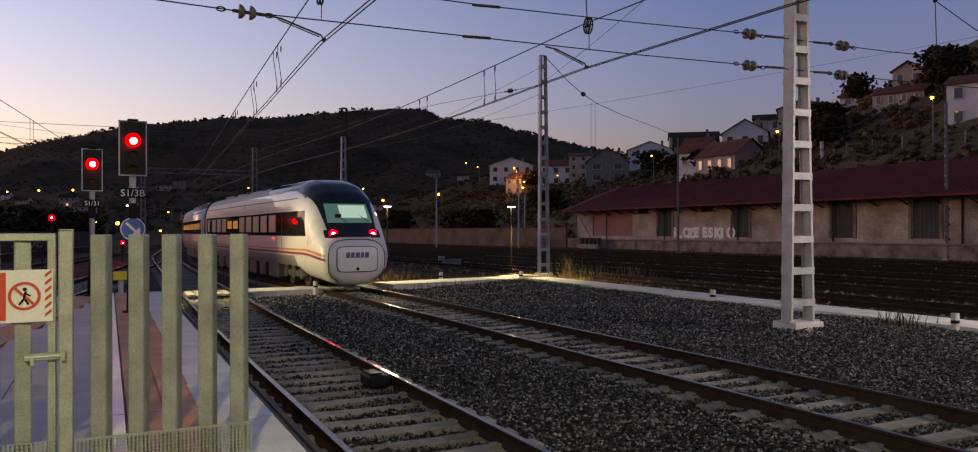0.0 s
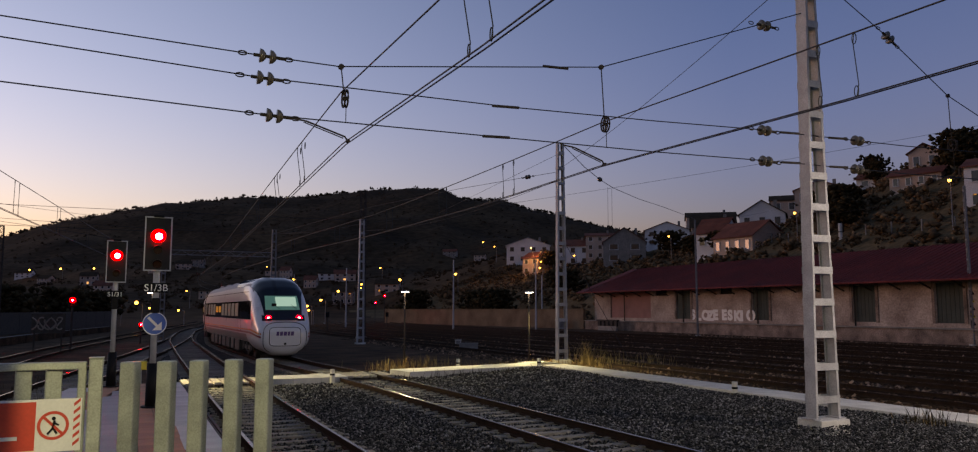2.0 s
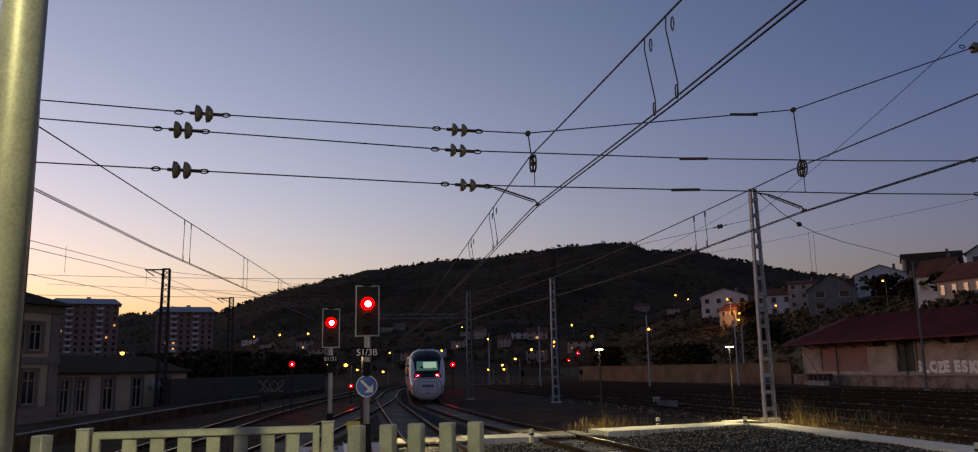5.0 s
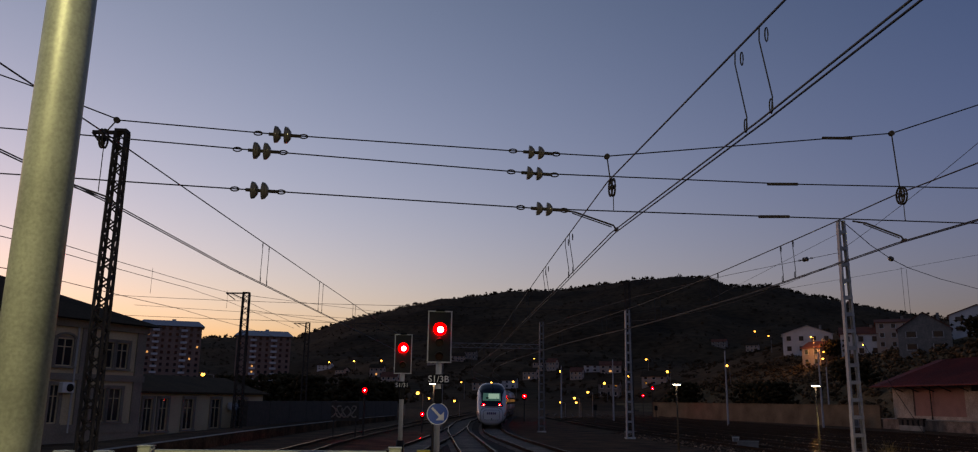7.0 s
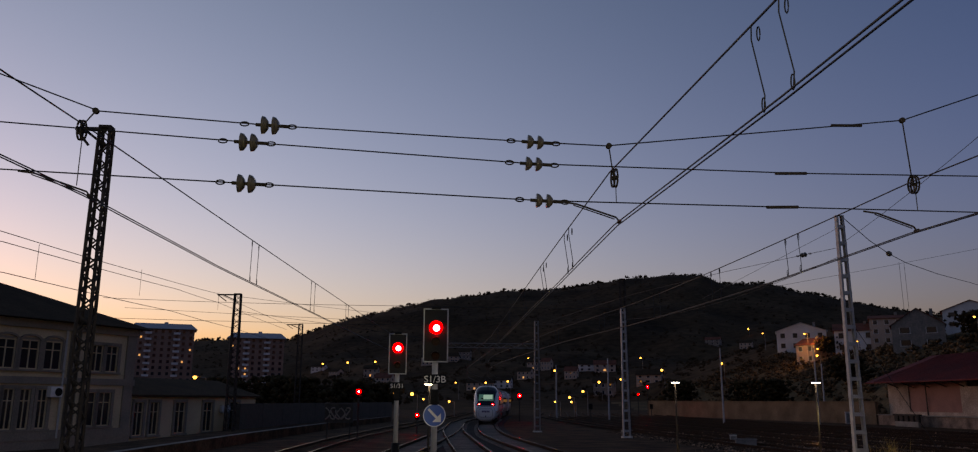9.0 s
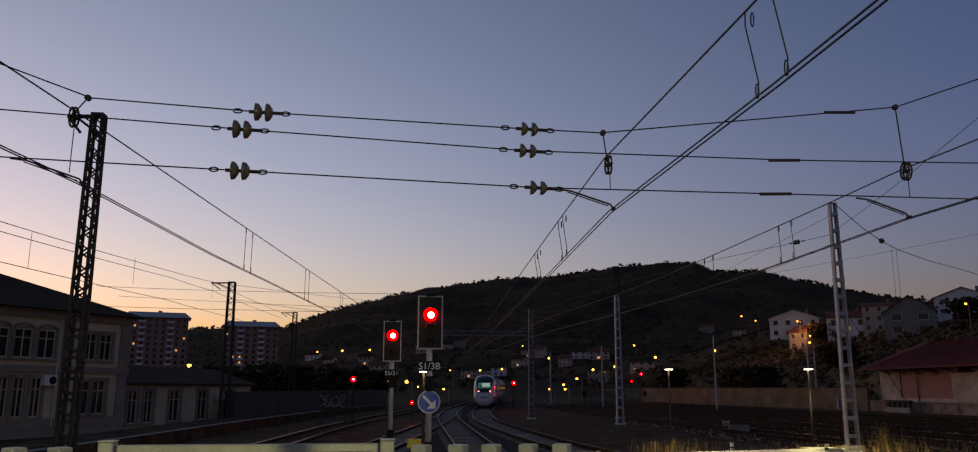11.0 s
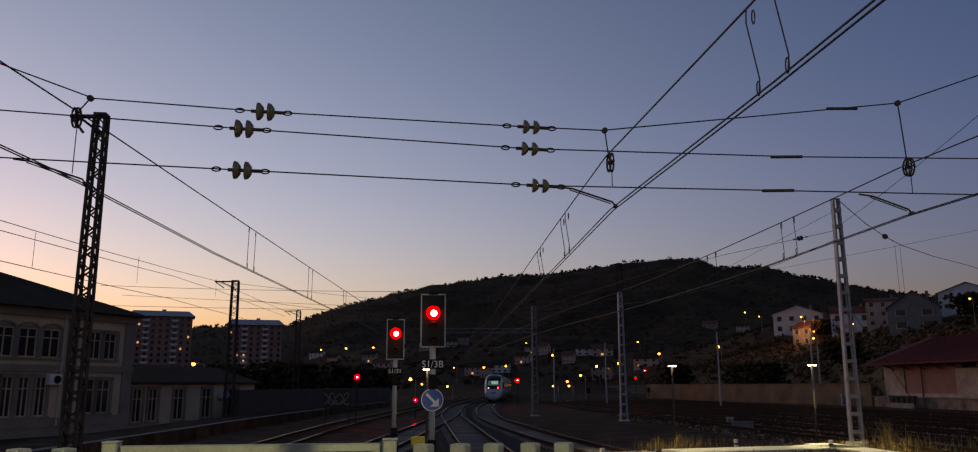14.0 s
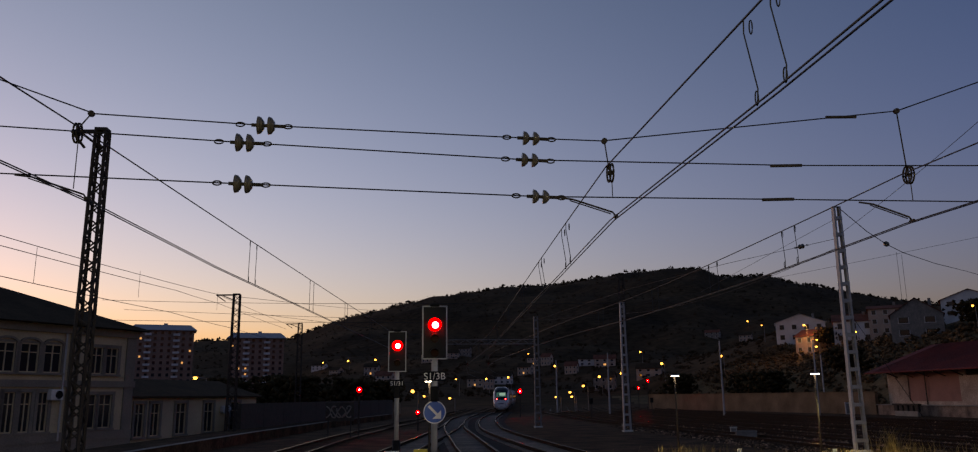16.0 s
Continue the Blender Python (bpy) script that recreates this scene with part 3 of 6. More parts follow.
def platform_lamp():
    p = thing("lamp_post", "platform lamp post with flat lit head", "lamp post", m=pose(-2.6, -3.3, PZ))
    part("pole", rod(B(), (0, 0, 0), (0, 0, 5.85), 0.08, 0.05, 16), M_GALV, p)
    part("arm", bar(B(), (0, 0, 5.8), (0.7, 0, 5.85), 0.05, 0.05), M_GALV, p)
    part("head", box(B(), (0.75, 0, 5.9), (0.6, 0.3, 0.07), bevel=0.02), M_GREYP, p)
    part("diffuser", box(B(), (0.75, 0, 5.85), (0.5, 0.24, 0.02)), G_LAMPW, p)


platform_lamp()
yl = thing("yard_lamp", "tall yard lamp post with flat lit head", "lamp post", m=pose(21.3, 3.2, -0.34))
part("pole", rod(B(), (0, 0, 0), (0, 0, 7.2), 0.09, 0.06, 16), M_GALV, yl)
part("arm", bar(B(), (0, 0, 7.15), (-0.75, 0.4, 7.3), 0.05, 0.05), M_GALV, yl)
part("head", box(B(), (-0.75, 0.4, 7.36), (0.6, 0.3, 0.07), bevel=0.02), M_GREYP, yl)
part("diffuser", box(B(), (-0.75, 0.4, 7.3), (0.5, 0.24, 0.03)), G_LAMPW, yl)

# ---- signals ----


def signal(name, x, y, base, head_z, w, h, lens, plate, label, disc=False):
    s = thing(name, label, "railway signal", "platform end signals", m=pose(x, y, base))
    hz = head_z - base
    bm = B()
    rod(bm, (0, 0, 0), (0, 0, 0.85), 0.115, 0.105, 20)
    rod(bm, (0, 0, 0.0), (0, 0, 0.03), 0.19, seg=20)
    part("base_sleeve", bm, M_BLACK, s, "black sleeve", True)
    bm = B()
    rod(bm, (0, 0, 0.82), (0, 0, hz + h / 2), 0.06, seg=16)
    part("pole", bm, M_GREYP, s, smooth=True)
    bm = B()
    box(bm, (0, -0.1, hz), (w, 0.03, h), bevel=0.01)
    part("backboard", bm, M_VISOR, s)
    for c, sz in (((0, -0.118, hz + h / 2), (w + 0.03, 0.012, 0.025)), ((0, -0.118, hz - h / 2), (w + 0.03, 0.012, 0.025)), ((-w / 2, -0.118, hz), (0.025, 0.012, h)), ((w / 2, -0.118, hz), (0.025, 0.012, h))):
        part("white_border", box(B(), c, sz), M_GREYP, s)
    bm = B()
    box(bm, (0, 0.02, hz), (w * 0.6, 0.2, h * 0.92), bevel=0.02)
    box(bm, (0, -0.05, hz + h / 2 + 0.02), (w * 0.4, 0.2, 0.05), bevel=0.01)
    part("housing", bm, M_BLACK, s)
    for i in range(lens):
        z = hz + h * 0.15 - i * h * (0.27 if lens == 3 else 0.44)
        r = 0.125 if i == 0 else 0.08
        bm = B()
        rod(bm, (0, -0.115, z), (0, -0.135, z), r, seg=24)
        part("lens", bm, G_RED if i == 0 else M_BLACKGLASS, s, "lit red lens" if i == 0 else "dark lens")
        # added disc, draws the overexposed centre of the lit lens
        if i == 0:
            part("glare_disc", rod(B(), (0.012, -0.13, z - 0.012), (0.012, -0.139, z - 0.012), 0.07, seg=20), G_CORE, s, "pale disc for overexposed lens centre")
        bm = B()
        n = 14
        a = [math.radians(20 + 140 * k / (n - 1)) for k in range(n)]
        r += 0.015
        v0 = [bm.verts.new((r * math.cos(t), -0.115, z + r * math.sin(t))) for t in a]
        v1 = [bm.verts.new((r * math.cos(t), -0.3, z + r * math.sin(t) - 0.02)) for t in a]
        v2 = [bm.verts.new(((r + 0.006) * math.cos(t), -0.3, z + (r + 0.006) * math.sin(t) - 0.02)) for t in a]
        v3 = [bm.verts.new(((r + 0.006) * math.cos(t), -0.115, z + (r + 0.006) * math.sin(t))) for t in a]
        for k in range(n - 1):
            bm.faces.new((v0[k], v0[k + 1], v1[k + 1], v1[k]))
            bm.faces.new((v1[k], v1[k + 1], v2[k + 1], v2[k]))
            bm.faces.new((v2[k], v2[k + 1], v3[k + 1], v3[k]))
        part("visor", bm, M_VISOR, s)
    pl = part("name_plate", box(B(), (0.0 if disc else -0.02, -0.08, plate - base), (0.44 if disc else 0.36, 0.01, 0.19 if disc else 0.16), bevel=0.004), M_BLACK, s, "black plate with white characters")
    text_mesh("S1/3B" if disc else "S1/31", 0.19 if disc else 0.155, pose(0, -0.087, plate - base - 0.065, 90), M_SIGNWHITE, pl, align="CENTER")
    bm = B()
    box(bm, (0, -0.02, 2.55 - base + (0.02 if disc else 0.1)), (0.16, 0.17, 0.3), bevel=0.02)
    part("junction_box", bm, M_BLACK, s)
    if disc:
        bm = B()
        rod(bm, (0, -0.07, 2.22 - base), (0, -0.085, 2.22 - base), 0.225, seg=40)
        d = part("direction_disc", bm, M_BLUE, s, "round blue sign")
        bm = B()
        c = Vector((0, -0.087, 2.22 - base))
        bar(bm, c + Vector((-0.12, 0.02, 0.12)), c + Vector((0.07, 0.02, -0.07)), 0.05, 0.05)
        vs = [bm.verts.new(c + Vector(v)) for v in ((0.13, -0.002, -0.13), (0.13, -0.002, 0.04), (-0.04, -0.002, -0.13))]
        bm.faces.new(vs)
        part("arrow", bm, M_SIGNWHITE, d, "white arrow")
        bm = B()
        n = 40
        rg = [[bm.verts.new(c + Vector((math.cos(k * 2 * math.pi / n) * r, 0.001, math.sin(k * 2 * math.pi / n) * r))) for k in range(n)] for r in (0.205, 0.222)]
        for k in range(n):
            bm.faces.new((rg[0][k], rg[1][k], rg[1][(k + 1) % n], rg[0][(k + 1) % n]))
        part("white_rim", bm, M_SIGNWHITE, d)
    return s


signal("signal_mast", 0.565, 17.1, PZ, 3.785, 0.48, 1.05, 3, 2.92, "three-lens signal with red lamp lit, name plate and blue disc", True)
signal("signal_mast", -0.22, 22.1 - 0.15, PZ, 3.68, 0.44, 1.02, 2, 2.88, "two-lens signal with red lamp lit and small name plate")


def crossing_lamp(x, y, z, base, label, head=G_LAMPW):
    p = thing("lamp_post", label, "street lamp", "crossing lamps", m=pose(x, y, base))
    bm = B()
    rod(bm, (0, 0, 0), (0, 0, z - base), 0.045, 0.035, 12)
    part("pole", bm, M_STEEL_DARK, p, smooth=True)
    bm = B()
    box(bm, (0, -0.05, z - base + 0.05), (0.4, 0.24, 0.05), bevel=0.02)
    part("head", bm, M_GREYP, p)
    part("diffuser", box(B(), (0, -0.05, z - base + 0.0105), (0.3, 0.2, 0.025)), head, p, "lit diffuser")


crossing_lamp(12.1, 36.3, 3.3, -0.3, "slim lamp post with lit flat head")
crossing_lamp(18.05, 35.0, 3.3, -0.3, "slim lamp post with lit flat head by path")
crossing_lamp(0.87, 30.1, 3.05, -0.3, "slim lamp post with lit flat head beyond platform")

# ---- crossing path ----


def path_slabs():
    p = thing("crossing_path", "pale concrete trough path with marker posts", "path", kind="structure")
    c0 = []
    for x in np.arange(4.6, 7.1, 1.0):
        c0.append((x + 0.5, 30.0, 1.0, 1.5, 0))
    for x in np.arange(10.2, 17.4, 1.0):
        c0.append((x + 0.5, 31.2 + 0.18 * (x - 10), 1.02, 1.7, 10))
    for i, y in enumerate(np.arange(-8, 33.2, 1.0)):
        c0.append((17.6 + 0.0 * y, y + 0.5, 1.35, 0.99, 0))
    for x, y, w, d, r in c0:
        bm = B()
        box(bm, (x, y, -0.13), (w - 0.012, d, 0.34), r + random.uniform(-0.4, 0.4), bevel=0.012)
        part("slab", bm, M_CONC, p)
    for x, y in ((16.95, 31.9), (16.9, 19.2), (16.85, 11.4), (7.0, 29.2), (13.5, 33.0)):
        m = thing("marker_post", "short round grey marker post beside path", "post", "path markers", m=pose(x, y, -0.2))
        part("post", rod(B(), (0, 0, 0), (0, 0, 0.52), 0.085, seg=16), M_CONC, m, smooth=False)
        part("band", rod(B(), (0, 0, 0.3), (0, 0, 0.37), 0.089, seg=16), M_BLACK, m)
    for tn, ys in (("near", 29.9), ("main", 30.6)):
        b = thing("crossing_deck", "dark timber boards laid between the rails", "crossing", "track crossing decks", m=pose(tx(tn, ys), ys, 0))
        for x in (-1.3, -1.05, -0.6, -0.3, 0, 0.3, 0.6, 1.05, 1.3):
            part("board", box(B(), (x, 0, -0.03 + random.uniform(-0.006, 0.006)), (0.24, 1.9, 0.08), bevel=0.008), M_CONC_OLD, b)


path_slabs()
box_m = thing("track_magnet", "black signalling box fixed between the rails", "signal equipment", m=pose(3.75, 11.6, -0.17))
part("housing", box(B(), (0, 0, 0.11), (0.34, 0.5, 0.18), bevel=0.03), M_BLACK, box_m)
part("cover", box(B(), (-0.05, 0, 0.215), (0.2, 0.36, 0.04), bevel=0.015), M_BLACK, box_m)
yb = thing("yellow_buffer", "yellow painted lamp box at platform end", "signal equipment", m=pose(0.45, 24.5, -0.3))
part("post", rod(B(), (0, 0, 0), (0, 0, 1.12), 0.07, seg=12), M_GREYP, yb)
part("box", box(B(), (0, 0, 1.24), (0.4, 0.2, 0.24), bevel=0.02), M_YELLOW, yb)

# ---- masts and overhead line ----


def batten_mast(x, y, base, h, w0, w1, label, rot=0.0, depth=0.32, material=None, name="catenary_mast", step=0.78, plinth=True):
    """Two steel channels tied by flat battens, tapering upwards."""
    m = thing(name, label, "catenary mast", "catenary masts", m=pose(x, y, base, 0, 0, rot))
    mt = material or M_GALV_OLD
    fl = min(0.11, w1 * 0.26)
    for s in (-1, 1):
        bm = B()
        a, b = s * w0 / 2, s * w1 / 2
        prof = [(0, -depth / 2), (-s * fl, -depth / 2), (-s * fl, -depth / 2 + 0.014), (-s * 0.014, -depth / 2 + 0.014), (-s * 0.014, depth / 2 - 0.014), (-s * fl, depth / 2 - 0.014), (-s * fl, depth / 2), (0, depth / 2)]
        lo = [bm.verts.new((a + px, py, 0)) for px, py in prof]
        hi = [bm.verts.new((b + px, py, h)) for px, py in prof]
        bm.faces.new(hi)
        for i in range(8):
            bm.faces.new((lo[i], lo[(i + 1) % 8], hi[(i + 1) % 8], hi[i]))
        bmesh.ops.recalc_face_normals(bm, faces=bm.faces)
        part("channel", bm, mt, m)
    z = 0.5
    while z < h - 0.05:
        k = z / h
        w = w0 + (w1 - w0) * k
        d = depth
        for s in (-1, 1):
            part("batten", box(B(), (0, s * (d / 2 + 0.008), z), (w + 0.01, 0.012, 0.16)), mt, m)
        z += step
    part("cap", box(B(), (0, 0, h), (w1 + 0.04, depth * 0.8, 0.02)), mt, m)
    if plinth:
        bm = B()
        box(bm, (0, 0, -0.14), (w0 + 0.14, depth + 0.4, 0.42), bevel=0.02)
        part("plinth", bm, M_CONC, m, "pale concrete plinth")
        for s in (-1, 1):
            part("foot_plate", box(B(), (s * w0 / 2, 0, 0.083), (0.2, depth + 0.1, 0.03)), mt, m)
    return m


def lattice_mast(x, y, base, h, w, label, rot=0.0, bracket=0.0, material=None):
    m = thing("lattice_mast", label, "catenary mast", "lattice masts", m=pose(x, y, base, 0, 0, rot))
    mt = material or M_STEEL_DARK
    tw = w * 0.72
    for sx in (-1, 1):
        for sy in (-1, 1):
            bm = B()
            bar(bm, (sx * w / 2, sy * w / 2, 0), (sx * tw / 2, sy * tw / 2, h), 0.075, 0.075)
            part("leg", bm, mt, m)
    bm = B()
    n = int(h / (w * 0.7))
    for i in range(n):
        za, zb = h * i / n, h * (i + 1) / n
        wa, wb = w + (tw - w) * i / n, w + (tw - w) * (i + 1) / n
        for s in (-1, 1):
            f = s if i % 2 else -s
            bar(bm, (-wa / 2 * f, s * wa / 2, za), (wb / 2 * f, s * wb / 2, zb), 0.04, 0.04)
            bar(bm, (s * wa / 2, -wa / 2 * f, za), (s * wb / 2, wb / 2 * f, zb), 0.04, 0.04)
    part("bracing", bm, mt, m)
    bm = B()
    box(bm, (0, 0, h + 0.04), (tw + 0.06, tw + 0.06, 0.08))
    if bracket:
        bar(bm, (0, 0, h), (-bracket, 0, h - 0.02), 0.1, 0.1)
        bar(bm, (0, 0, h - 0.5), (-bracket * 0.7, 0, h - 0.05), 0.07, 0.07)
        bar(bm, (-bracket, 0, h - 0.02), (-bracket * 0.55, 0, h - 0.5), 0.07, 0.07)
    part("head", bm, mt, m)
    part("plinth", box(B(), (0, 0, 0.0), (w + 0.3, w + 0.3, 0.4), bevel=0.02), M_CONC_OLD, m)
    return m


HY = 13.47
batten_mast(14.37, HY, 0.0, 12.0, 0.74, 0.24, "pale grey steel batten mast on concrete plinth", 0, 0.3, step=0.72)
batten_mast(20.22, 35.6, -0.1, 11.2, 0.62, 0.36, "grey steel batten mast beside dry grass", 0, 0.22)
batten_mast(17.6, 64.3, -0.3, 10.2, 0.6, 0.36, "grey steel batten mast in yard", 0, 0.3)
batten_mast(12.4, 76, -0.3, 10.2, 0.62, 0.4, "dull grey steel portal mast beside the curve", 0, 0.3, M_GALV_DIRTY)
batten_mast(55.5, 68.6, -0.3, 12.4, 0.46, 0.34, "dull grey steel batten mast by goods shed", 38, 0.12, M_GALV_DIRTY)
batten_mast(60.6, 41.7, -0.3, 12.6, 0.46, 0.34, "dull grey steel batten mast by goods shed wall", 55, 0.12, M_GALV_DIRTY)
batten_mast(-12.5, HY, -0.3, 10.2, 0.6, 0.4, "grey steel batten mast anchoring span wires", 0, 0.3)
hazard = bpy.data.objects["catenary_mast.005"]
for i in range(7):
    band = part("hazard_band", bar(B(), (-0.25, -0.085, 0.35 + i * 0.6), (0.25, -0.085, 0.7 + i * 0.6), 0.2, 0.02), M_YELLOW if i % 2 else M_BLACK, hazard, "diagonal hazard stripe")
lattice_mast(-8.85, 24.0, -0.3, 10.5, 0.4, "dark lattice mast with short bracket", 0, 0.85)
lattice_mast(-12.55, 62, -0.3, 10.5, 0.62, "dark lattice mast with bracket near annex", 0, 1.5)
lattice_mast(-12.0, 95, -0.3, 11.3, 0.6, "dark lattice mast with bracket in distance", 0, 1.6)
lattice_mast(20.6, 75, -0.3, 14.2, 0.6, "dark tall lattice mast in yard", 0, 0.5)
for x, y, h in ((42.1, 105, 9.8), (30.0, 118, 9.0), (24.5, 130, 8.5), (50.5, 96, 9.2), (60.0, 112, 8.2)):
    m = thing("yard_pole", "thin pale yard lighting pole", "pole", "yard poles", m=pose(x, y, -0.34))
    part("pole", rod(B(), (0, 0, 0), (0, 0, h), 0.13, 0.08, 10), M_GALV_OLD, m)
    part("cap", rod(B(), (0, 0, h), (0, 0, h + 0.1), 0.09, 0.03, 10), M_STEEL_DARK, m)
bm = B()
for z in (7.35, 7.75):
    bar(bm, (3.0, 76, z), (12.4, 76, z), 0.07, 0.07)
for i in range(14):
    x = 3.0 + i * 9.4 / 14
    bar(bm, (x, 76, 7.35 if i % 2 else 7.75), (x + 9.4 / 14, 76, 7.75 if i % 2 else 7.35), 0.04, 0.04)
tagged(part("portal_beam", bm, M_GALV_DIRTY), "long thin steel lattice beam across tracks", "beam")
batten_mast(2.9, 76, -0.3, 8.4, 0.5, 0.36, "dull grey steel portal mast between tracks", 0, 0.3, M_GALV_DIRTY)


def wire(pts, r, label="dark overhead wire", parent=None):
    ob = part("wire", line(B(), pts, r), M_WIRE, parent)
    if not parent:
        tagged(ob, label, "overhead wire", "overhead wires")
    return ob


def insulator(p, q, parent, discs=2, r=0.13):
    """Glass cap insulators threaded on a wire from p to q."""
    p, q = Vector(p), Vector(q)
    d = (q - p).normalized()
    ob = part("insulator", B_disc(p, d, discs, r), M_INSUL, parent, "smoked glass disc insulator", True)
    bm = B()
    rod(bm, p - d * 0.1, p + d * (discs * 0.16 + 0.12), 0.03, seg=8)
    for k in (-1, 1):
        e = p + d * (0.1 + k * (discs * 0.09 + 0.2))
        line(bm, [e + Vector((0.07 * math.cos(t), 0, 0.035 * math.sin(t))) for t in np.linspace(0, 6.283, 12)], 0.012, 4)
    part("fitting", bm, M_STEEL_DARK, ob)
    return ob


def B_disc(p, d, discs, r):
    bm = B()
    for i in range(discs):
        c = p + d * (i * 0.17)
        rod(bm, c, c + d * 0.05, r, r * 0.9, 18)
        rod(bm, c + d * 0.05, c + d * 0.1, r * 0.9, r * 0.45, 18)
    return bm


def pulley(c, parent, r=0.1):
    bm = B()
    for k in (-0.025, 0.025):
        n = 24
        line(bm, [Vector(c) + Vector((k, r * math.cos(t), r * 1.3 * math.sin(t))) for t in np.linspace(0, 6.283, n)], 0.018, 5)
    for t in (0, 1.57, 3.14, 4.71):
        bar(bm, Vector(c), Vector(c) + Vector((0, r * math.cos(t), r * 1.3 * math.sin(t))), 0.02, 0.02)
    rod(bm, Vector(c) + Vector((-0.05, 0, 0)), Vector(c) + Vector((0.05, 0, 0)), 0.035, seg=10)
    part("pulley", bm, M_STEEL_DARK, parent)


def head_span():
    s = thing("head_span", "three cross-span wires with glass insulators and pulleys", "overhead wire")
    rows = [
        [(-12.3, 9.4), (-6.56, 7.56), (-5.0, 7.0), (-2.37, 6.87), (1.99, 6.75), (3.26, 6.73), (7.87, 7.31), (8.66, 7.41), (13.16, 9.04), (14.2, 9.42)],
        [(-12.3, 7.0), (-6.46, 6.76), (-2.69, 6.57), (1.96, 6.37), (6.63, 6.36), (9.97, 6.42), (13.05, 6.51), (14.2, 6.51), (17.5, 6.53), (24, 6.7)],
        [(-12.3, 6.15), (-6.36, 5.99), (-2.68, 5.88), (2.13, 5.74), (9.88, 5.76), (13.05, 5.81), (14.2, 5.82), (17.5, 5.83), (24, 5.95)],
    ]
    rows.append([(14.6, 10.5), (15.7, 9.96), (17.06, 9.27), (19.2, 8.0), (20.8, 7.43), (24, 7.0), (28, 7.1)])
    for r in rows:
        part("span_wire", line(B(), [(x, HY, z) for x, z in r], 0.012), M_WIRE, s)
    for x, z, n in ((-2.45, 6.87, 2), (-2.77, 6.57, 2), (-2.76, 5.88, 2), (1.91, 6.75, 2), (1.88, 6.37, 2), (2.05, 5.74, 2), (12.95, 8.95, 2), (12.85, 6.5, 2), (12.85, 5.8, 2), (15.75, 6.52, 2), (15.7, 5.82, 2)):
        big = 0.15 if x < -2 else 0.12
        insulator((x, HY, z), (x + 1, HY, z - 0.03), s, n, big)
    insulator((17.0, HY, 9.3), (19.0, HY, 8.1), s, 2, 0.12)
    for x, z in ((7.6, 7.27), (6.5, 6.355), (6.3, 5.75), (13.7, 6.51), (13.7, 5.82), (15.2, 6.52), (15.2, 5.83)):
        part("turnbuckle", rod(B(), (x - 0.28, HY, z - 0.01), (x + 0.28, HY, z + 0.01), 0.028, seg=8), M_STEEL_DARK, s)
    for x, z0, z1, dx in ((3.30, 6.73, 6.22, 0.06), (8.66, 7.41, 6.28, 0.06), (19.2, 8.0, 6.75, 0.05), (-5.05, 7.0, 6.72, -0.2)):
        part("hanger", line(B(), [(x, HY, z0), (x + dx, HY, z1)], 0.012), M_STEEL_DARK, s)
        part("clamp", rod(B(), (x, HY - 0.03, z0), (x, HY + 0.03, z0), 0.05, seg=10), M_STEEL_DARK, s)
        x += dx - 0.06
        pulley((x + 0.08, HY, z1 - 0.05), s, 0.12)
        part("tail_wire", line(B(), [(x + 0.1, HY, z1 - 0.2), (x + 0.1, HY, 5.76)], 0.008), M_STEEL_DARK, s)
    for x0, z0, x1, z1 in ((2.47, 5.73, 3.44, 5.4), (7.76, 5.72, 8.7, 5.38), (-6.1, 5.97, -5.0, 5.58)):
        bm = B()
        line(bm, [(x0, HY, z0), (x0 + 0.25, HY, z0 - 0.03), (x1 - 0.05, HY, z1 + 0.09), (x1, HY, z1 + 0.02)], 0.016, 6)
        line(bm, [(x0 + 0.2, HY, z0 - 0.05), (x1 - 0.08, HY, z1 + 0.06)], 0.01, 6)
        rod(bm, (x1, HY - 0.05, z1 + 0.02), (x1, HY + 0.05, z1 + 0.02), 0.03, seg=8)
        part("steady_arm", bm, M_STEEL_DARK, s)


head_span()


def overhead(fx, ys, label, droppers, support=13.47, span=62.0, top=6.24, low=5.36, sag=0.3, lead=0.0):
    """Messenger with sag, paired contact wires and looped droppers along one track."""
    o = thing("overhead_line", label, "overhead wire", "overhead lines")

    def mz(y):
        k = ((y - support) / span) % 1.0
        return top - 4 * sag * k * (1 - k)

    def cz(y):
        k = ((y - support) / span) % 1.0
        return low - 0.1 * min(1.0, min(k, 1 - k) * span / 6)

    part("messenger", line(B(), [(fx(y) - lead, y, mz(y)) for y in ys], 0.0125), M_WIRE, o)
    for off in (-0.035, 0.035):
        part("contact_wire", line(B(), [(fx(y) + off, y, cz(y)) for y in ys], 0.0105), M_WIRE, o)
    for y in droppers:
        for dy in (-0.3, 0.3):
            bm = B()
            zt, yy = mz(y + dy), y + dy
            x = fx(yy)
            xm = x - lead
            lo = cz(yy)
            if zt - lo > 0.12:
                line(bm, [(xm, yy, zt), (xm, yy + 0.02, zt - 0.14), (x, yy - 0.04, lo + 0.16), (x, yy, lo)], 0.008, 4)
                for zc in (zt - 0.08, lo + 0.08):
                    line(bm, [(x, yy + 0.035 * math.cos(t), zc + 0.075 * math.sin(t)) for t in np.linspace(0, 6.283, 10)], 0.008, 4)
                part("dropper", bm, M_WIRE, o)


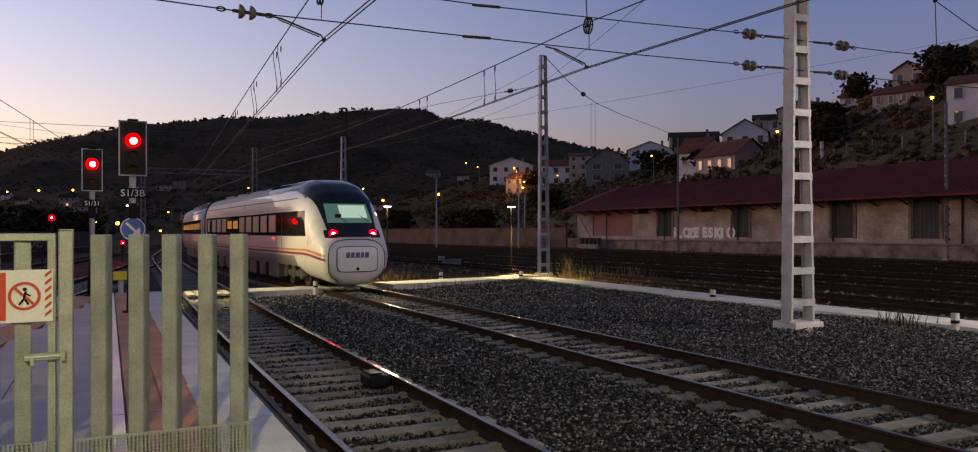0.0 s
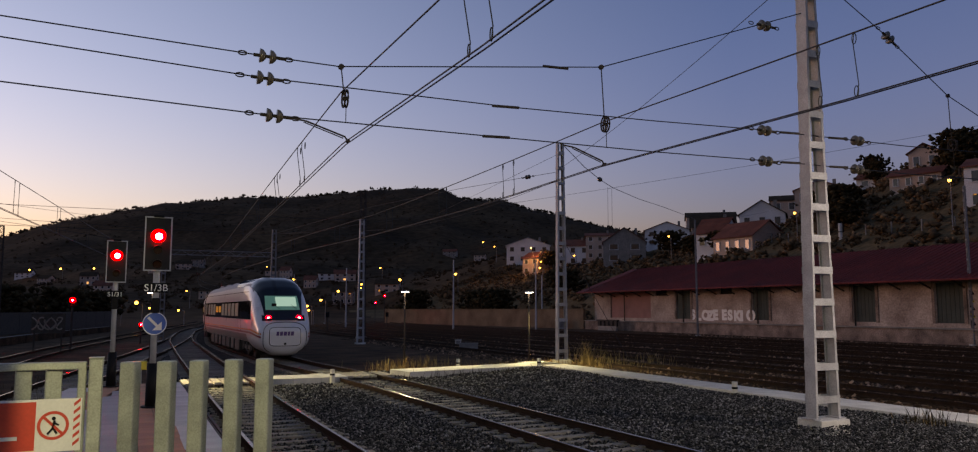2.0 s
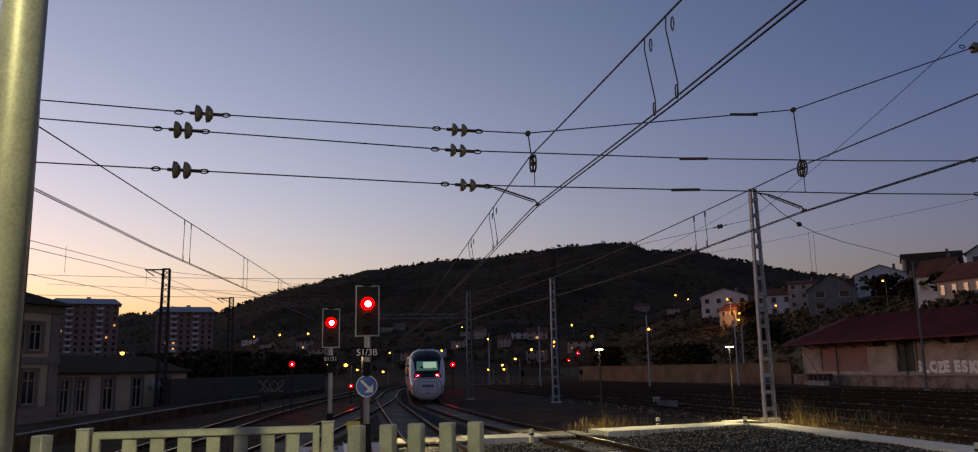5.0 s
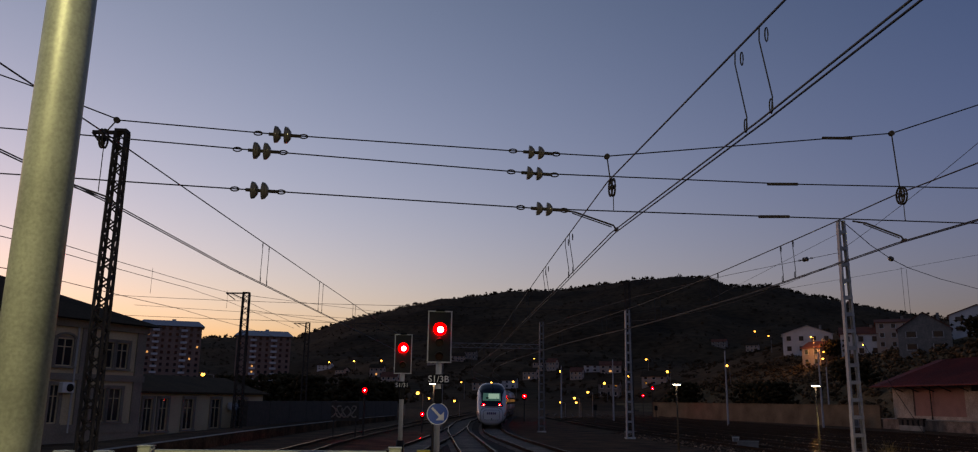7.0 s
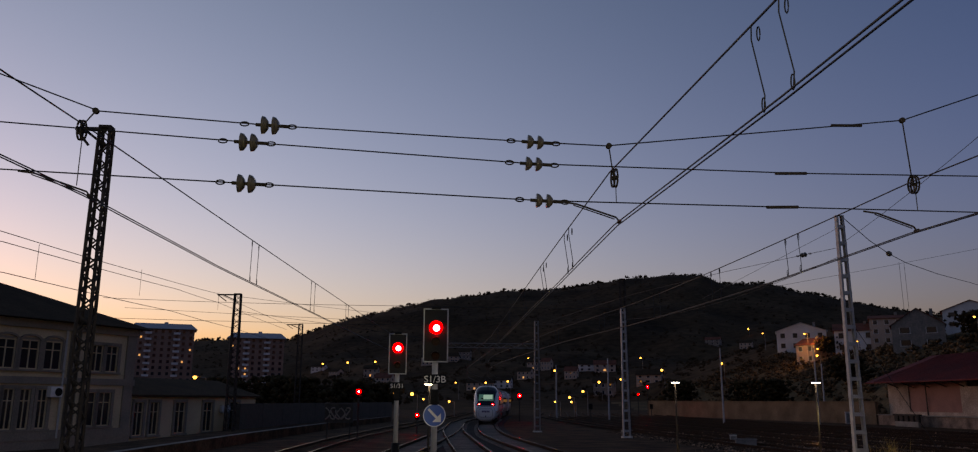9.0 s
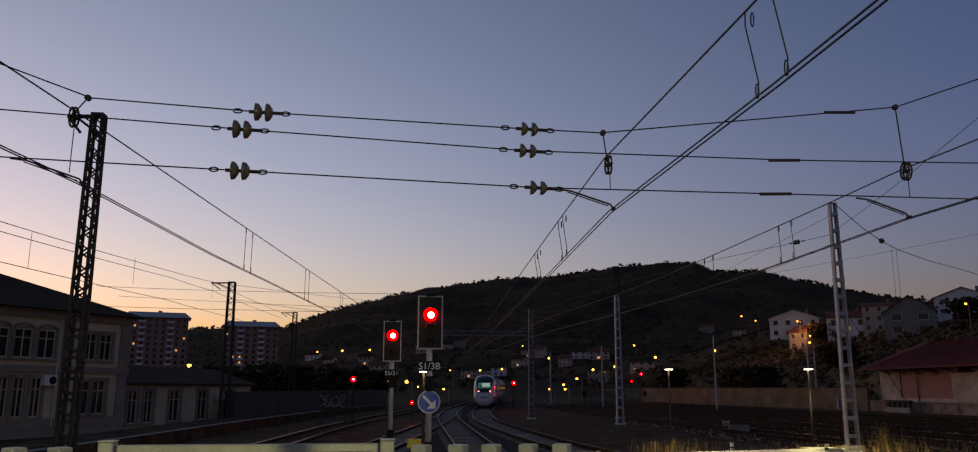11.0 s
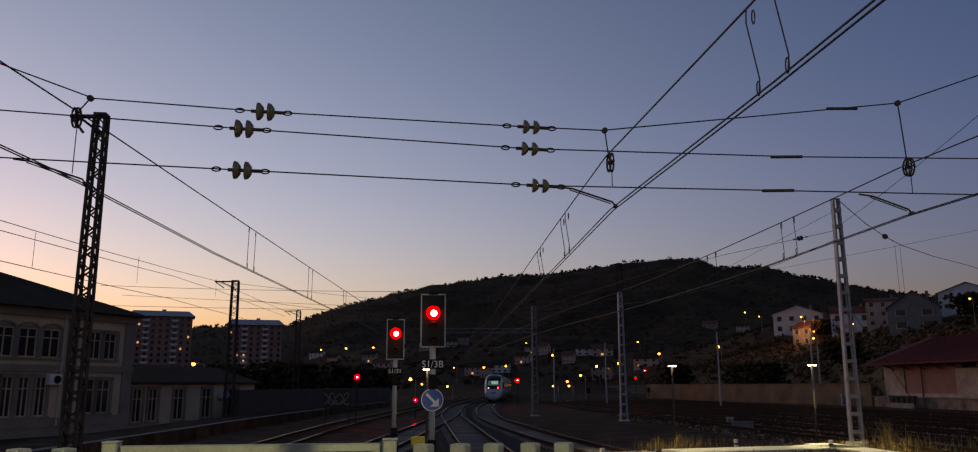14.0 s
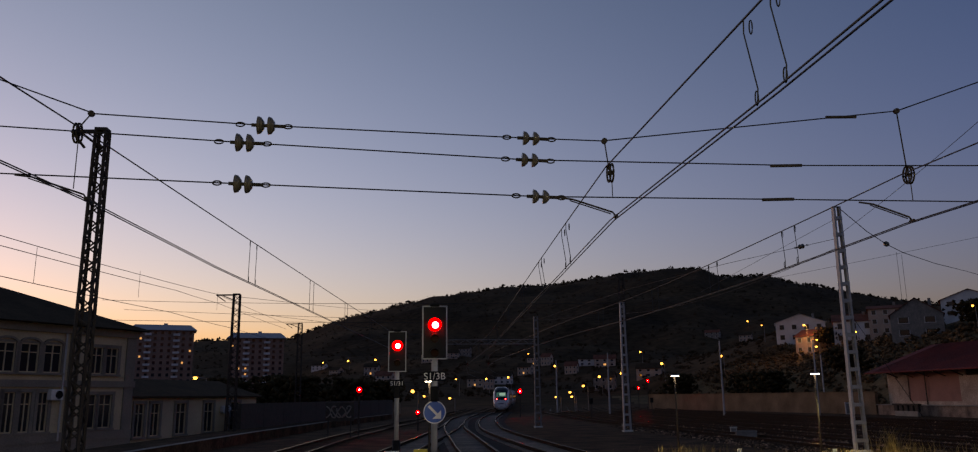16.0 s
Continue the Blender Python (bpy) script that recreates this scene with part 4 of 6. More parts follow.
yy = [float(v) for v in np.arange(-30, 150, 1.5)]
overhead(lambda y: tx("near", y) + 0.24 + 0.03 * max(0, min(y, 45) - 13.5), yy, "dark messenger and contact wires over platform track", (1.5, 7.6, 17.9, 22.0, 27, 33, 40, 47, 55), top=6.28, lead=0.07)
overhead(lambda y: tx("main", y) + 0.1, yy, "dark messenger and contact wires over train's track", (2, 7.6, 17.7, 22.1, 27, 33, 40, 47, 55))
overhead(lambda y: -5.05 + 0.11 * (y - 13.47), [float(v) for v in np.arange(-30, 58, 1.5)], "dark messenger and contact wires over junction track", (6.5, 22.3, 29.3, 36, 43, 50), 13.47, 62, 6.66, 5.6, 0.1)
for pts in (
    ((-14.5, 20, 7.7), (-14.46, 30.5, 8.36), (-14.27, 45.5, 9.2), (-14.03, 62, 10.25), (-13.6, 95, 11.0)),
    ((-14.6, 20, 7.3), (-14.46, 30.6, 8.01), (-14.18, 51.9, 9.2), (-14.05, 62, 9.62), (-13.6, 95, 10.4)),
    ((-14.8, 20, 6.2), (-14.46, 30.8, 6.94), (-14.19, 51, 7.75), (-13.97, 68, 8.2), (-13.6, 95, 8.8)),
    ((-22.2, 62, 9.82), (-12.4, 62, 9.6), (-0.5, 62, 9.55), (17.6, 63, 9.7)),
    ((-25, 75, 10.51), (-5.1, 75, 9.72), (12.4, 76, 9.4)),
    ((-12.6, 62, 10.07), (-3.6, 95, 12.5)),
    ((-12.6, 62, 9.0), (-6, 75, 9.2), (3, 76, 8.0)),
    ((-24, 62, 8.4), (-12.5, 62, 8.2), (2, 62, 8.1)),
):
    p = [Vector(q) for q in pts]
    fine = []
    for u, v in zip(p, p[1:]):
        fine += [u.lerp(v, k) - Vector((0, 0, 0.03 * 4 * k * (1 - k))) for k in np.linspace(0, 1, 8)[:-1]]
    wire(fine + [p[-1]], 0.016, "thin dark wire over station sidings")
for x, y, z0, z1 in ((27.9, 43, 10.3, 7.2), (28.6, 43.6, 10.3, 7.3), (-14.3, 33, 8.4, 7.0), (-13.9, 44, 9.2, 7.8), (-12.6, 56, 9.6, 8.4)):
    wire([(x, y, z0), (x, y, z1)], 0.01, "thin hanging dropper wire")
for a, b, s in (((55.5, 68.6, 11.8), (110, 95, 24), 1.2), ((60.6, 41.7, 11.9), (55.5, 68.6, 11.6), 0.6), ((12.4, 76, 9.5), (60, 5, 16), 1.0), ((17.6, 64, 9.6), (12.4, 76, 9.6), 0.3), ((20.2, 35.6, 9.2), (17.6, 64.3, 9.0), 0.7), ((14.4, HY, 10.6), (20.3, 35.6, 9.8), 0.2)):
    a, b = Vector(a), Vector(b)
    wire([a.lerp(b, k) - Vector((0, 0, s * 4 * k * (1 - k))) for k in np.linspace(0, 1, 14)], 0.01, "sagging dark wire between masts")
feeder = [(19.95, 35.6, 9.54), (17.4, 42.3, 9.46), (15.0, 52.0, 9.44), (12.5, 76, 9.6)]
wire(feeder, 0.012, "thin dark feeder wire from mast to portal")
fi = thing("wire_insulator", "dark glass insulator on feeder wire", "insulator")
insulator((19.3, 37.3, 9.52), (17.4, 42.3, 9.46), fi, 2, 0.12)
wire([(20.1, 35.6, 10.5), (21.5, 47.7, 10.42), (23.5, 62, 10.5)], 0.01, "thin dark wire from mast towards the yard")
guy = wire([(24.0, 35.0, -0.3), (20.4, 35.6, 6.0)], 0.014, "thin steel guy wire to ground")

anchor = [(20.4, 35.7, 11.1), (23.5, 38.6, 10.58), (26.1, 41.0, 10.35), (28.6, 43.4, 10.35), (34.5, 49.0, 10.68), (42.0, 56.0, 11.28), (55.5, 68.6, 12.2)]
wire([(x, y, z) for x, y, z in anchor], 0.02, "dark anchor wire sagging towards goods shed")
ins = thing("wire_insulator", "dark glass insulator on anchor wire", "insulator")
insulator((25.9, 40.8, 10.36), (28.6, 43.4, 10.35), ins, 2, 0.14)

# ---- train ----
NW = ([0, 0.06, 0.2, 0.45, 0.9, 1.6, 2.6, 4.0, 60], [0.95, 1.12, 1.24, 1.32, 1.39, 1.44, 1.47, 1.47, 1.47])
NT = ([0, 0.06, 0.2, 0.45, 0.8, 1.3, 1.9, 2.6, 3.4, 4.4, 8, 60], [1.4, 1.65, 1.88, 2.07, 2.45, 3.03, 3.6, 3.98, 4.17, 4.2, 4.06, 4.06])
NB = ([0, 0.06, 0.2, 0.45, 0.9, 1.6, 3.0], [0.66, 0.44, 0.28, 0.2, 0.18, 0.24, 0.36])


def sec(y):
    return float(np.interp(y, *NW)), float(np.interp(y, *NT)), float(np.interp(y, *NB))


def chin(y, z):
    """The nose narrows towards its lower edge."""
    return 1 - 0.3 * max(0.0, min(1.0, (1.25 - z) / 0.9)) ** 2 * max(0.0, min(1.0, (2.6 - y) / 1.8))


def ring(y, n=64):
    """The outline of the car body at y from its nose: rounded roof, flat sides, tucked-in skirt."""
    w, t, b = sec(y)
    c, h = (t + b) / 2, (t - b) / 2
    out = []
    for k in range(n):
        a = 2 * math.pi * k / n
        ca, sa = math.cos(a), math.sin(a)
        e = 2 / 3.4
        z = c + h * math.copysign(abs(sa) ** e, sa)
        out.append((w * math.copysign(abs(ca) ** e, ca) * chin(y, z), y, max(z, float(np.interp(y, [1.9, 2.6, 3.2], [0.0, 0.42, 0.8])))))
    return out


def nose_y(x, z):
    """Where the nose's skin lies at height z, x off its middle."""
    lo, hi = 0.0, 8.0
    for _ in range(30):
        y = (lo + hi) / 2
        w, t, b = sec(y)
        c, h = (t + b) / 2, (t - b) / 2
        if abs(x / (w * chin(y, z))) ** 3.4 + abs((z - c) / h) ** 3.4 > 1:
            lo = y
        else:
            hi = y
    return hi


def nose_patch(fx, zs, out, nx=21, us=(-1, 1), lift=0.0):
    """A panel lying on the nose; fx(z) gives its half width."""
    bm = B()
    rows = [[bm.verts.new((fx(z) * u, nose_y(fx(z) * u, z) - out, z + out * lift)) for u in np.linspace(us[0], us[1], nx)] for z in zs]
    for a, b in zip(rows, rows[1:]):
        for i in range(nx - 1):
            bm.faces.new((a[i], a[i + 1], b[i + 1], b[i]))
    return bm


def side_x(z, y=30.0):
    w, t, b = sec(y)
    return w * max(0.0, 1 - abs((z - (t + b) / 2) / ((t - b) / 2)) ** 3.4) ** (1 / 3.4)


def side_strip(y0, y1, z0, z1, s, out=0.006, n=5, slant=0.0):
    """A panel on the car's curved side, with an edge; slant draws its upper front corner back."""
    bm = B()
    zs = np.linspace(z0, z1, n)
    ys = ([float(v) for v in np.linspace(y0, 4.6, 7)] if y0 < 4.4 < y1 and y1 - y0 > 4 else [y0]) + [y1]
    last = len(ys) - 1

    def at(z, j, lift):
        y = ys[j] + (slant * (z - z0) / (z1 - z0) if j == 0 else 0.0)
        return bm.verts.new((s * (side_x(z, y) + lift), y, z))

    f = [[at(z, j, out) for j in range(last + 1)] for z in zs]
    k = [[at(z, j, -0.03) for j in range(last + 1)] for z in zs]
    for i in range(n - 1):
        for j in range(last):
            bm.faces.new((f[i][j], f[i][j + 1], f[i + 1][j + 1], f[i + 1][j]))
        for j in (0, last):
            bm.faces.new((f[i][j], f[i + 1][j], k[i + 1][j], k[i][j]))
    for i in (0, n - 1):
        for j in range(last):
            bm.faces.new((f[i][j], f[i][j + 1], k[i][j + 1], k[i][j]))
    bmesh.ops.recalc_face_normals(bm, faces=bm.faces)
    return bm


def bogie(parent, y):
    bg_ = part("bogie", box(B(), (0, y, 0.5), (2.3, 2.2, 0.24), bevel=0.04), M_UNDER, parent)
    for dy in (-1.15, 1.15):
        for s in (-1, 1):
            bm = B()
            rod(bm, (s * 0.8, y + dy, 0.43), (s * 0.94, y + dy, 0.43), 0.43, seg=24)
            rod(bm, (s * 0.72, y + dy, 0.43), (s * 0.8, y + dy, 0.43), 0.46, seg=24)
            part("wheel", bm, M_STEEL_DARK, bg_)
    for s in (-1, 1):
        bm = B()
        bar(bm, (s * 1.12, y - 1.5, 0.5), (s * 1.12, y + 1.5, 0.5), 0.12, 0.2)
        for dy in (-1.15, 0, 1.15):
            box(bm, (s * 1.15, y + dy, 0.48), (0.16, 0.34, 0.34), bevel=0.03)
            rod(bm, (s * 1.15, y + dy, 0.6), (s * 1.15, y + dy, 0.85), 0.1, seg=10)
        part("side_frame", bm, M_UNDER, bg_)


def train_car(nose, length, label):
    t = thing("train_car", label, "train", "cars of the train")
    bm = B()
    ys = [0, 0.02, 0.06, 0.12, 0.2, 0.32, 0.45, 0.62, 0.8, 0.92, 1.05, 1.17, 1.3, 1.45, 1.6, 1.75, 1.9, 2.07, 2.25, 2.42, 2.6, 2.8, 3.0, 3.2, 3.4, 3.9, 4.4, length] if nose else [60 - length, 60]
    off = 0 if nose else -(60 - length)
    rings = []
    for y in ys:
        rings.append([bm.verts.new((x, yy_ + off, z)) for x, yy_, z in ring(y)])
    n = 64
    for a, b in zip(rings, rings[1:]):
        for k in range(n):
            f = bm.faces.new((a[k], a[(k + 1) % n], b[(k + 1) % n], b[k]))
            f.material_index = 1 if 7 <= k <= 24 and (a[0].co.y >= 2.2 or not nose) else 2 if 40 <= k <= 55 and (a[0].co.y >= 3.0 or not nose) else 0
    bm.faces.new(list(reversed(rings[0])))
    bm.faces.new(rings[-1])
    part("body", bm, [M_TRAIN, M_TRAINGREY, M_UNDER], t, smooth=True)
    y0 = 4.3 if nose else 0.4
    for s in (-1, 1):
        band = part("window_band", side_strip(1.6 if nose else 0.5, length - 0.3, 1.98, 2.93, s, slant=0.3 if nose else 0.0), M_BLACKGLASS, t)
        # strip below the stripes, dirty paint with its lack of light coloured in
        part("lower_panel", side_strip(3.2 if nose else 0.05, length, 0.82, 1.22, s, 0.007), M_TRAINLOW, t, "grimy grey lower side, darkened as unlit")
        part("roof_seam", side_strip(2.9 if nose else 0.05, length, 3.4, 3.43, s, 0.006, 3), M_STEEL_DARK, t)
        y = y0 + 1.7
        k = 0
        while y < length - 1.8:
            lit = (k in (5, 6) and nose) or (not nose)
            part("window", side_strip(y, y + 1.15, 2.3 if lit else 2.12, 2.7 if lit else 2.84, s, 0.012), G_TRAINWIN if lit and k % 3 != 1 else G_DIM, band, "window lit yellow" if lit and k % 3 != 1 else "dimly lit window")
            y += 1.55
            k += 1
        part("stripe", side_strip(1.9 if nose else 0, length, 1.28, 1.37, s, 0.008), M_MAROON, t)
        part("stripe", side_strip(1.9 if nose else 0, length, 1.43, 1.5, s, 0.008), M_ORANGE, t)
        for yd in ((5.0,) if nose else (1.2,)) + (length - 2.2,):
            d = part("door", side_strip(yd, yd + 0.85, 0.85, 1.97, s, 0.004), M_TRAIN, t)
            for ye in (yd, yd + 0.85):
                part("door_seam", side_strip(ye - 0.012, ye + 0.012, 0.85, 2.95, s, 0.013), M_STEEL_DARK, d)
            part("door_window", side_strip(yd + 0.2, yd + 0.65, 2.05, 2.8, s, 0.02), M_BLACKGLASS, d)
        bm = B()
        for i in range(7):
            if 2.5 < 5 + i * 2.4 < length - 2.5:
                box(bm, (s * 1.15, 6.9 + i * 2.0, 0.53), (0.4, (1.7, 1.2, 1.5)[i % 3], 0.6), bevel=0.03)
        part("underfloor_box", bm, M_UNDER, t)
    bogie(t, 4.2 if nose else 3.0)
    bogie(t, length - 3.4)
    bm = B()
    for yv in np.arange(6, length - 3, 3.4):
        box(bm, (0, yv, 4.07), (1.5, 2.3, 0.14), bevel=0.04)
    part("roof_unit", bm, M_TRAINGREY, t)
    bm = B()
    folds = [[bm.verts.new((x * k, length + 0.01 + 0.53 * i / 6, 2.2 + (z - 2.2) * k)) for x, _, z in ring(30)] for i, k in enumerate((1.0, 1.012, 0.985, 1.012, 0.985, 1.012, 1.0))]
    for a, b in zip(folds, folds[1:]):
        for k in range(n):
            bm.faces.new((a[k], a[(k + 1) % n], b[(k + 1) % n], b[k]))
    part("gangway", bm, M_BLACK, t, "black rubber gangway bellows")
    if nose:
        zs = list(np.linspace(1.92, 4.15, 28))
        part("face_mask", nose_patch(lambda z: float(np.interp(z, [1.92, 2.0, 2.5, 3.1, 3.45, 3.75, 3.95, 4.15], [0.86, 0.92, 0.97, 1.06, 1.21, 1.29, 1.2, 0.85])), zs, 0.03, 29, (-1, 1), 1.0), M_BLACKGLASS, t, "glossy black face surround", True)
        ws = part("windscreen", nose_patch(lambda z: float(np.interp(z, [2.42, 3.14], [0.86, 0.82])), list(np.linspace(2.42, 3.14, 8)), 0.045, 21, (-1, 1), 1.0), G_CAB, t, "lit greenish windscreen", True)
        # emissive patch over the glass paints the brighter lit middle of the cab
        part("cab_glow_patch", nose_patch(lambda z: 0.8, list(np.linspace(2.6, 3.08, 5)), 0.052, 9, (-0.4, 0.9), 1.0), G_TEAL, ws)
        for xa in (-0.5, 0.35):
            part("wiper", line(B(), [(xa + 0.35 * k, nose_y(xa + 0.35 * k, 2.5 + 0.35 * (1 - k)) - 0.12, 2.5 + 0.3 * (1 - k)) for k in np.linspace(0, 1, 6)], 0.012, 4), M_BLACK, ws)
        part("cab_seat", box(B(), (-0.42, nose_y(-0.42, 2.66) - 0.08, 2.66), (0.24, 0.02, 0.26), bevel=0.008), M_BLACK, ws)
        for s in (-1, 1):
            part("lamp_housing", nose_patch(lambda z: 1.08, list(np.linspace(1.92, 2.2, 6)), 0.016, 7, (s * 0.98, s * 0.6) if s < 0 else (0.6, 0.98)), M_BLACKGLASS, t)
            bm = B()
            yq = nose_y(s * 0.75, 2.05)
            rod(bm, (s * 0.75, yq - 0.05, 2.05), (s * 0.75, yq + 0.1, 2.05), 0.14, seg=22)
            tl_ = part("tail_light", bm, G_TAIL, t, "lit red tail light")
            # small pale disc added for the tail light's overexposed middle
            part("tail_glare_disc", rod(B(), (s * 0.75, yq - 0.04, 2.05), (s * 0.75, yq - 0.055, 2.05), 0.07, seg=16), G_CORE, tl_)
        part("coupler_cover", nose_patch(lambda z: 0.56 + 0.19 * (1 - abs((z - 1.15) / 0.441) ** 5) ** 0.2, list(np.linspace(0.71, 1.59, 21)), 0.03), M_TRAIN, t, "white rounded coupler cover", True)
        bm = B()
        for hw, hh, zm, e, out in ((0.76, 0.45, 1.15, 0.3, 0.022), (1.06, 0.76, 1.1, 0.62, 0.006)):
            loop = []
            for a in np.linspace(0, 2 * math.pi, 61):
                ca, sa = math.cos(a), math.sin(a)
                x, z = hw * math.copysign(abs(ca) ** e, ca), zm + hh * math.copysign(abs(sa) ** e, sa)
                loop.append((x, nose_y(x, z) - out, z))
            line(bm, loop, 0.019, 4)
        part("seam", bm, M_STEEL_DARK, t)
        bm = B()
        rod(bm, (0, nose_y(0, 0.8) - 0.06, 0.8), (0, nose_y(0, 0.8), 0.8), 0.06, seg=14)
        part("coupler_socket", bm, M_BLACK, t)
        bm = B()
        xs = -0.44
        for w in (0.13, 0.14, 0.16, 0.11, 0.15):
            za, zb = 1.2, 1.4
            vs = [bm.verts.new((x, nose_y(x, z) - 0.045, z)) for x, z in ((xs, za), (xs + w, za), (xs + w + 0.02, zb), (xs + 0.02, zb))]
            bm.faces.new(vs)
            xs += w + 0.04
        part("marking", bm, M_PURPLE, t, "violet operator marking")
        for s in (-1, 1):
            for za, mt in ((1.28, M_MAROON), (1.43, M_ORANGE)):
                bm = B()
                yl = list(np.linspace(0.1, 1.95, 14))
                r0 = []
                for y in yl:
                    w, tt, b = sec(y)
                    zz = za - 0.2 * (1 - (y - 0.1) / 1.85) ** 2
                    r0.append([bm.verts.new((s * (w * (1 - abs((z - (tt + b) / 2) / ((tt - b) / 2)) ** 3.4) ** (1 / 3.4) * chin(y, z) + 0.012), y, z)) for z in (zz, zz + 0.09)])
                for a, b in zip(r0, r0[1:]):
                    bm.faces.new((a[0], a[1], b[1], b[0]))
                part("stripe", bm, mt, t)
    return t


REAR = train_car(True, 23.4, "white train rear car, maroon stripe, red tail lights")
MIDDLE = train_car(False, 24.0, "white intermediate train car with lit yellow windows")
FRONT = train_car(False, 24.0, "white leading train car with lit yellow windows")

# ---- goods shed ----


def gable_roof(bm, x0, x1, y0, y1, z, rise, along="y", over=0.4, th=0.12):
    """A pitched roof with thickness over a rectangle."""
    x0, x1, y0, y1 = x0 - over, x1 + over, y0 - over, y1 + over
    if along == "y":
        mid = (x0 + x1) / 2
        prof = [(x0, z - 0.1), (mid, z + rise), (x1, z - 0.1)]
        P = lambda a, b, c: (a, c, b)
        ends = (y0, y1)
    else:
        mid = (y0 + y1) / 2
        prof = [(y0, z - 0.1), (mid, z + rise), (y1, z - 0.1)]
        P = lambda a, b, c: (c, a, b)
        ends = (x0, x1)
    vs = []
    for e in ends:
        vs.append([bm.verts.new(P(a, b, e)) for a, b in prof] + [bm.verts.new(P(a, b - th, e)) for a, b in prof])
    a, b = vs
    for i in (0, 1):
        bm.faces.new((a[i], a[i + 1], b[i + 1], b[i]))
        bm.faces.new((a[i + 3], b[i + 3], b[i + 4], a[i + 4]))
        for q in vs:
            bm.faces.new((q[i], q[i + 1], q[i + 4], q[i + 3]))
    bm.faces.new((a[0], b[0], b[3], a[3]))
    bm.faces.new((a[2], b[2], b[5], a[5]))
    return bm


def wall_with_openings(bm, length, h, openings, th=0.3):
    """A wall in the x-z plane from x=0, cut through by openings (x0, x1, z0, z1)."""
    xs = sorted({0, length, *[o[0] for o in openings], *[o[1] for o in openings]})
    for a, b in zip(xs, xs[1:]):
        cuts = sorted((o[2], o[3]) for o in openings if o[0] <= a and o[1] >= b)
        z = 0.0
        for c0, c1 in cuts + [(h, h)]:
            if c0 - z > 0.01:
                box(bm, ((a + b) / 2, 0, (z + c0) / 2), (b - a, th, c0 - z))
            z = c1
    return bm


def shed():
    X, Y0, Y1 = 62.0, 10.0, 99.3
    s = thing("goods_shed", "long goods shed with red roof and graffiti", "building", m=Matrix.Translation((X, 0, 0)))
    doors = [(90.0, 93.0, "pink"), (77.7, 80.3, "green"), (64.8, 67.2, "green"), (51.6, 54.0, "green"), (43.2, 45.6, "green"), (34.8, 37.2, "green"), (26, 28.4, "green")]
    bm = B()
    ops = []
    for a, b, k in doors:
        if k == "pink":
            a, b = 85.7, 95.1
        ops.append((a - Y0, b - Y0, 1.35, 4.7))
    ops += [(82.3 - Y0, 84.6 - Y0, 4.2, 4.9), (70.4 - Y0, 72.4 - Y0, 4.2, 4.9)]
    wall_with_openings(bm, Y1 - Y0, 5.1, ops)
    w = part("wall", bm, M_RENDERWALL, s)
    w.matrix_basis = Matrix.Translation((0, Y0, 0)) @ Matrix.Rotation(radians(90), 4, "Z")
    bm = B()
    box(bm, (7.5, Y1 - 0.15, 2.55), (14.7, 0.3, 5.1))
    box(bm, (7.5, Y0 + 0.15, 2.55), (14.7, 0.3, 5.1))
    box(bm, (15, (Y0 + Y1) / 2, 2.55), (0.3, Y1 - Y0, 5.1))
    part("wall", bm, M_RENDERWALL, s)
    part("loading_plinth", box(B(), (-0.75, (Y0 + Y1) / 2, 0.25), (1.5, Y1 - Y0 + 1.2, 1.25), bevel=0.04), M_PLINTH, s, "stained stone loading platform")
    part("ledge", box(B(), (-0.8, (Y0 + Y1) / 2, 0.91), (1.7, Y1 - Y0 + 1.3, 0.1), bevel=0.02), M_CONC_OLD, s, "worn pale stone ledge")
    for y in np.arange(Y0 + 6, Y1, 12.6):
        part("downpipe", rod(B(), (-0.24, y, 0.96), (-0.24, y, 4.8), 0.07, seg=8), M_STEEL_DARK, s)
    for a, b, k in doors:
        if k == "pink":
            part("shutter", box(B(), (0.05, 90.4, 3.0), (0.12, 9.4, 3.4)), M_PINK, s, "faded pink boarded shutter")
            continue
        d = part("door", box(B(), (0.05, (a + b) / 2, 3.0), (0.1, b - a, 3.4)), M_DOORGREEN, s, "dark green plank door")
        bm = B()
        for i in range(6):
            box(bm, (-0.02, a + (i + 0.5) * (b - a) / 6, 3.0), (0.04, (b - a) / 6 - 0.03, 3.3))
        part("plank", bm, M_DOORGREEN, d)
        bm = B()
        for q in (a - 0.22, b + 0.22):
            box(bm, (-0.19, q, 3.05), (0.1, 0.28, 3.5))
        box(bm, (-0.19, (a + b) / 2, 4.82), (0.1, b - a + 0.7, 0.16))
        part("door_surround", bm, M_PLINTH, d)
    for a, b in ((82.3, 84.6), (70.4, 72.4)):
        part("vent", box(B(), (0.05, (a + b) / 2, 4.55), (0.1, b - a, 0.7)), M_DARKGAP, s)
    bm = B()
    gable_roof(bm, -1.7, 16.2, Y0 - 0.6, Y1 + 0.4, 5.0, 3.5, "y", 0.8)
    part("roof", bm, M_ROOFRED, s, "dull red sheet roof")
    bm = B()
    for i in range(150):
        y = Y0 - 1 + i * 0.6
        for q in (0,):
            bar(bm, (-2.45, y, 5.0), (7.25, y, 8.53), 0.05, 0.05)
    tagged(part("roof_rib", bm, M_ROOFRED, s), kind="stuff")
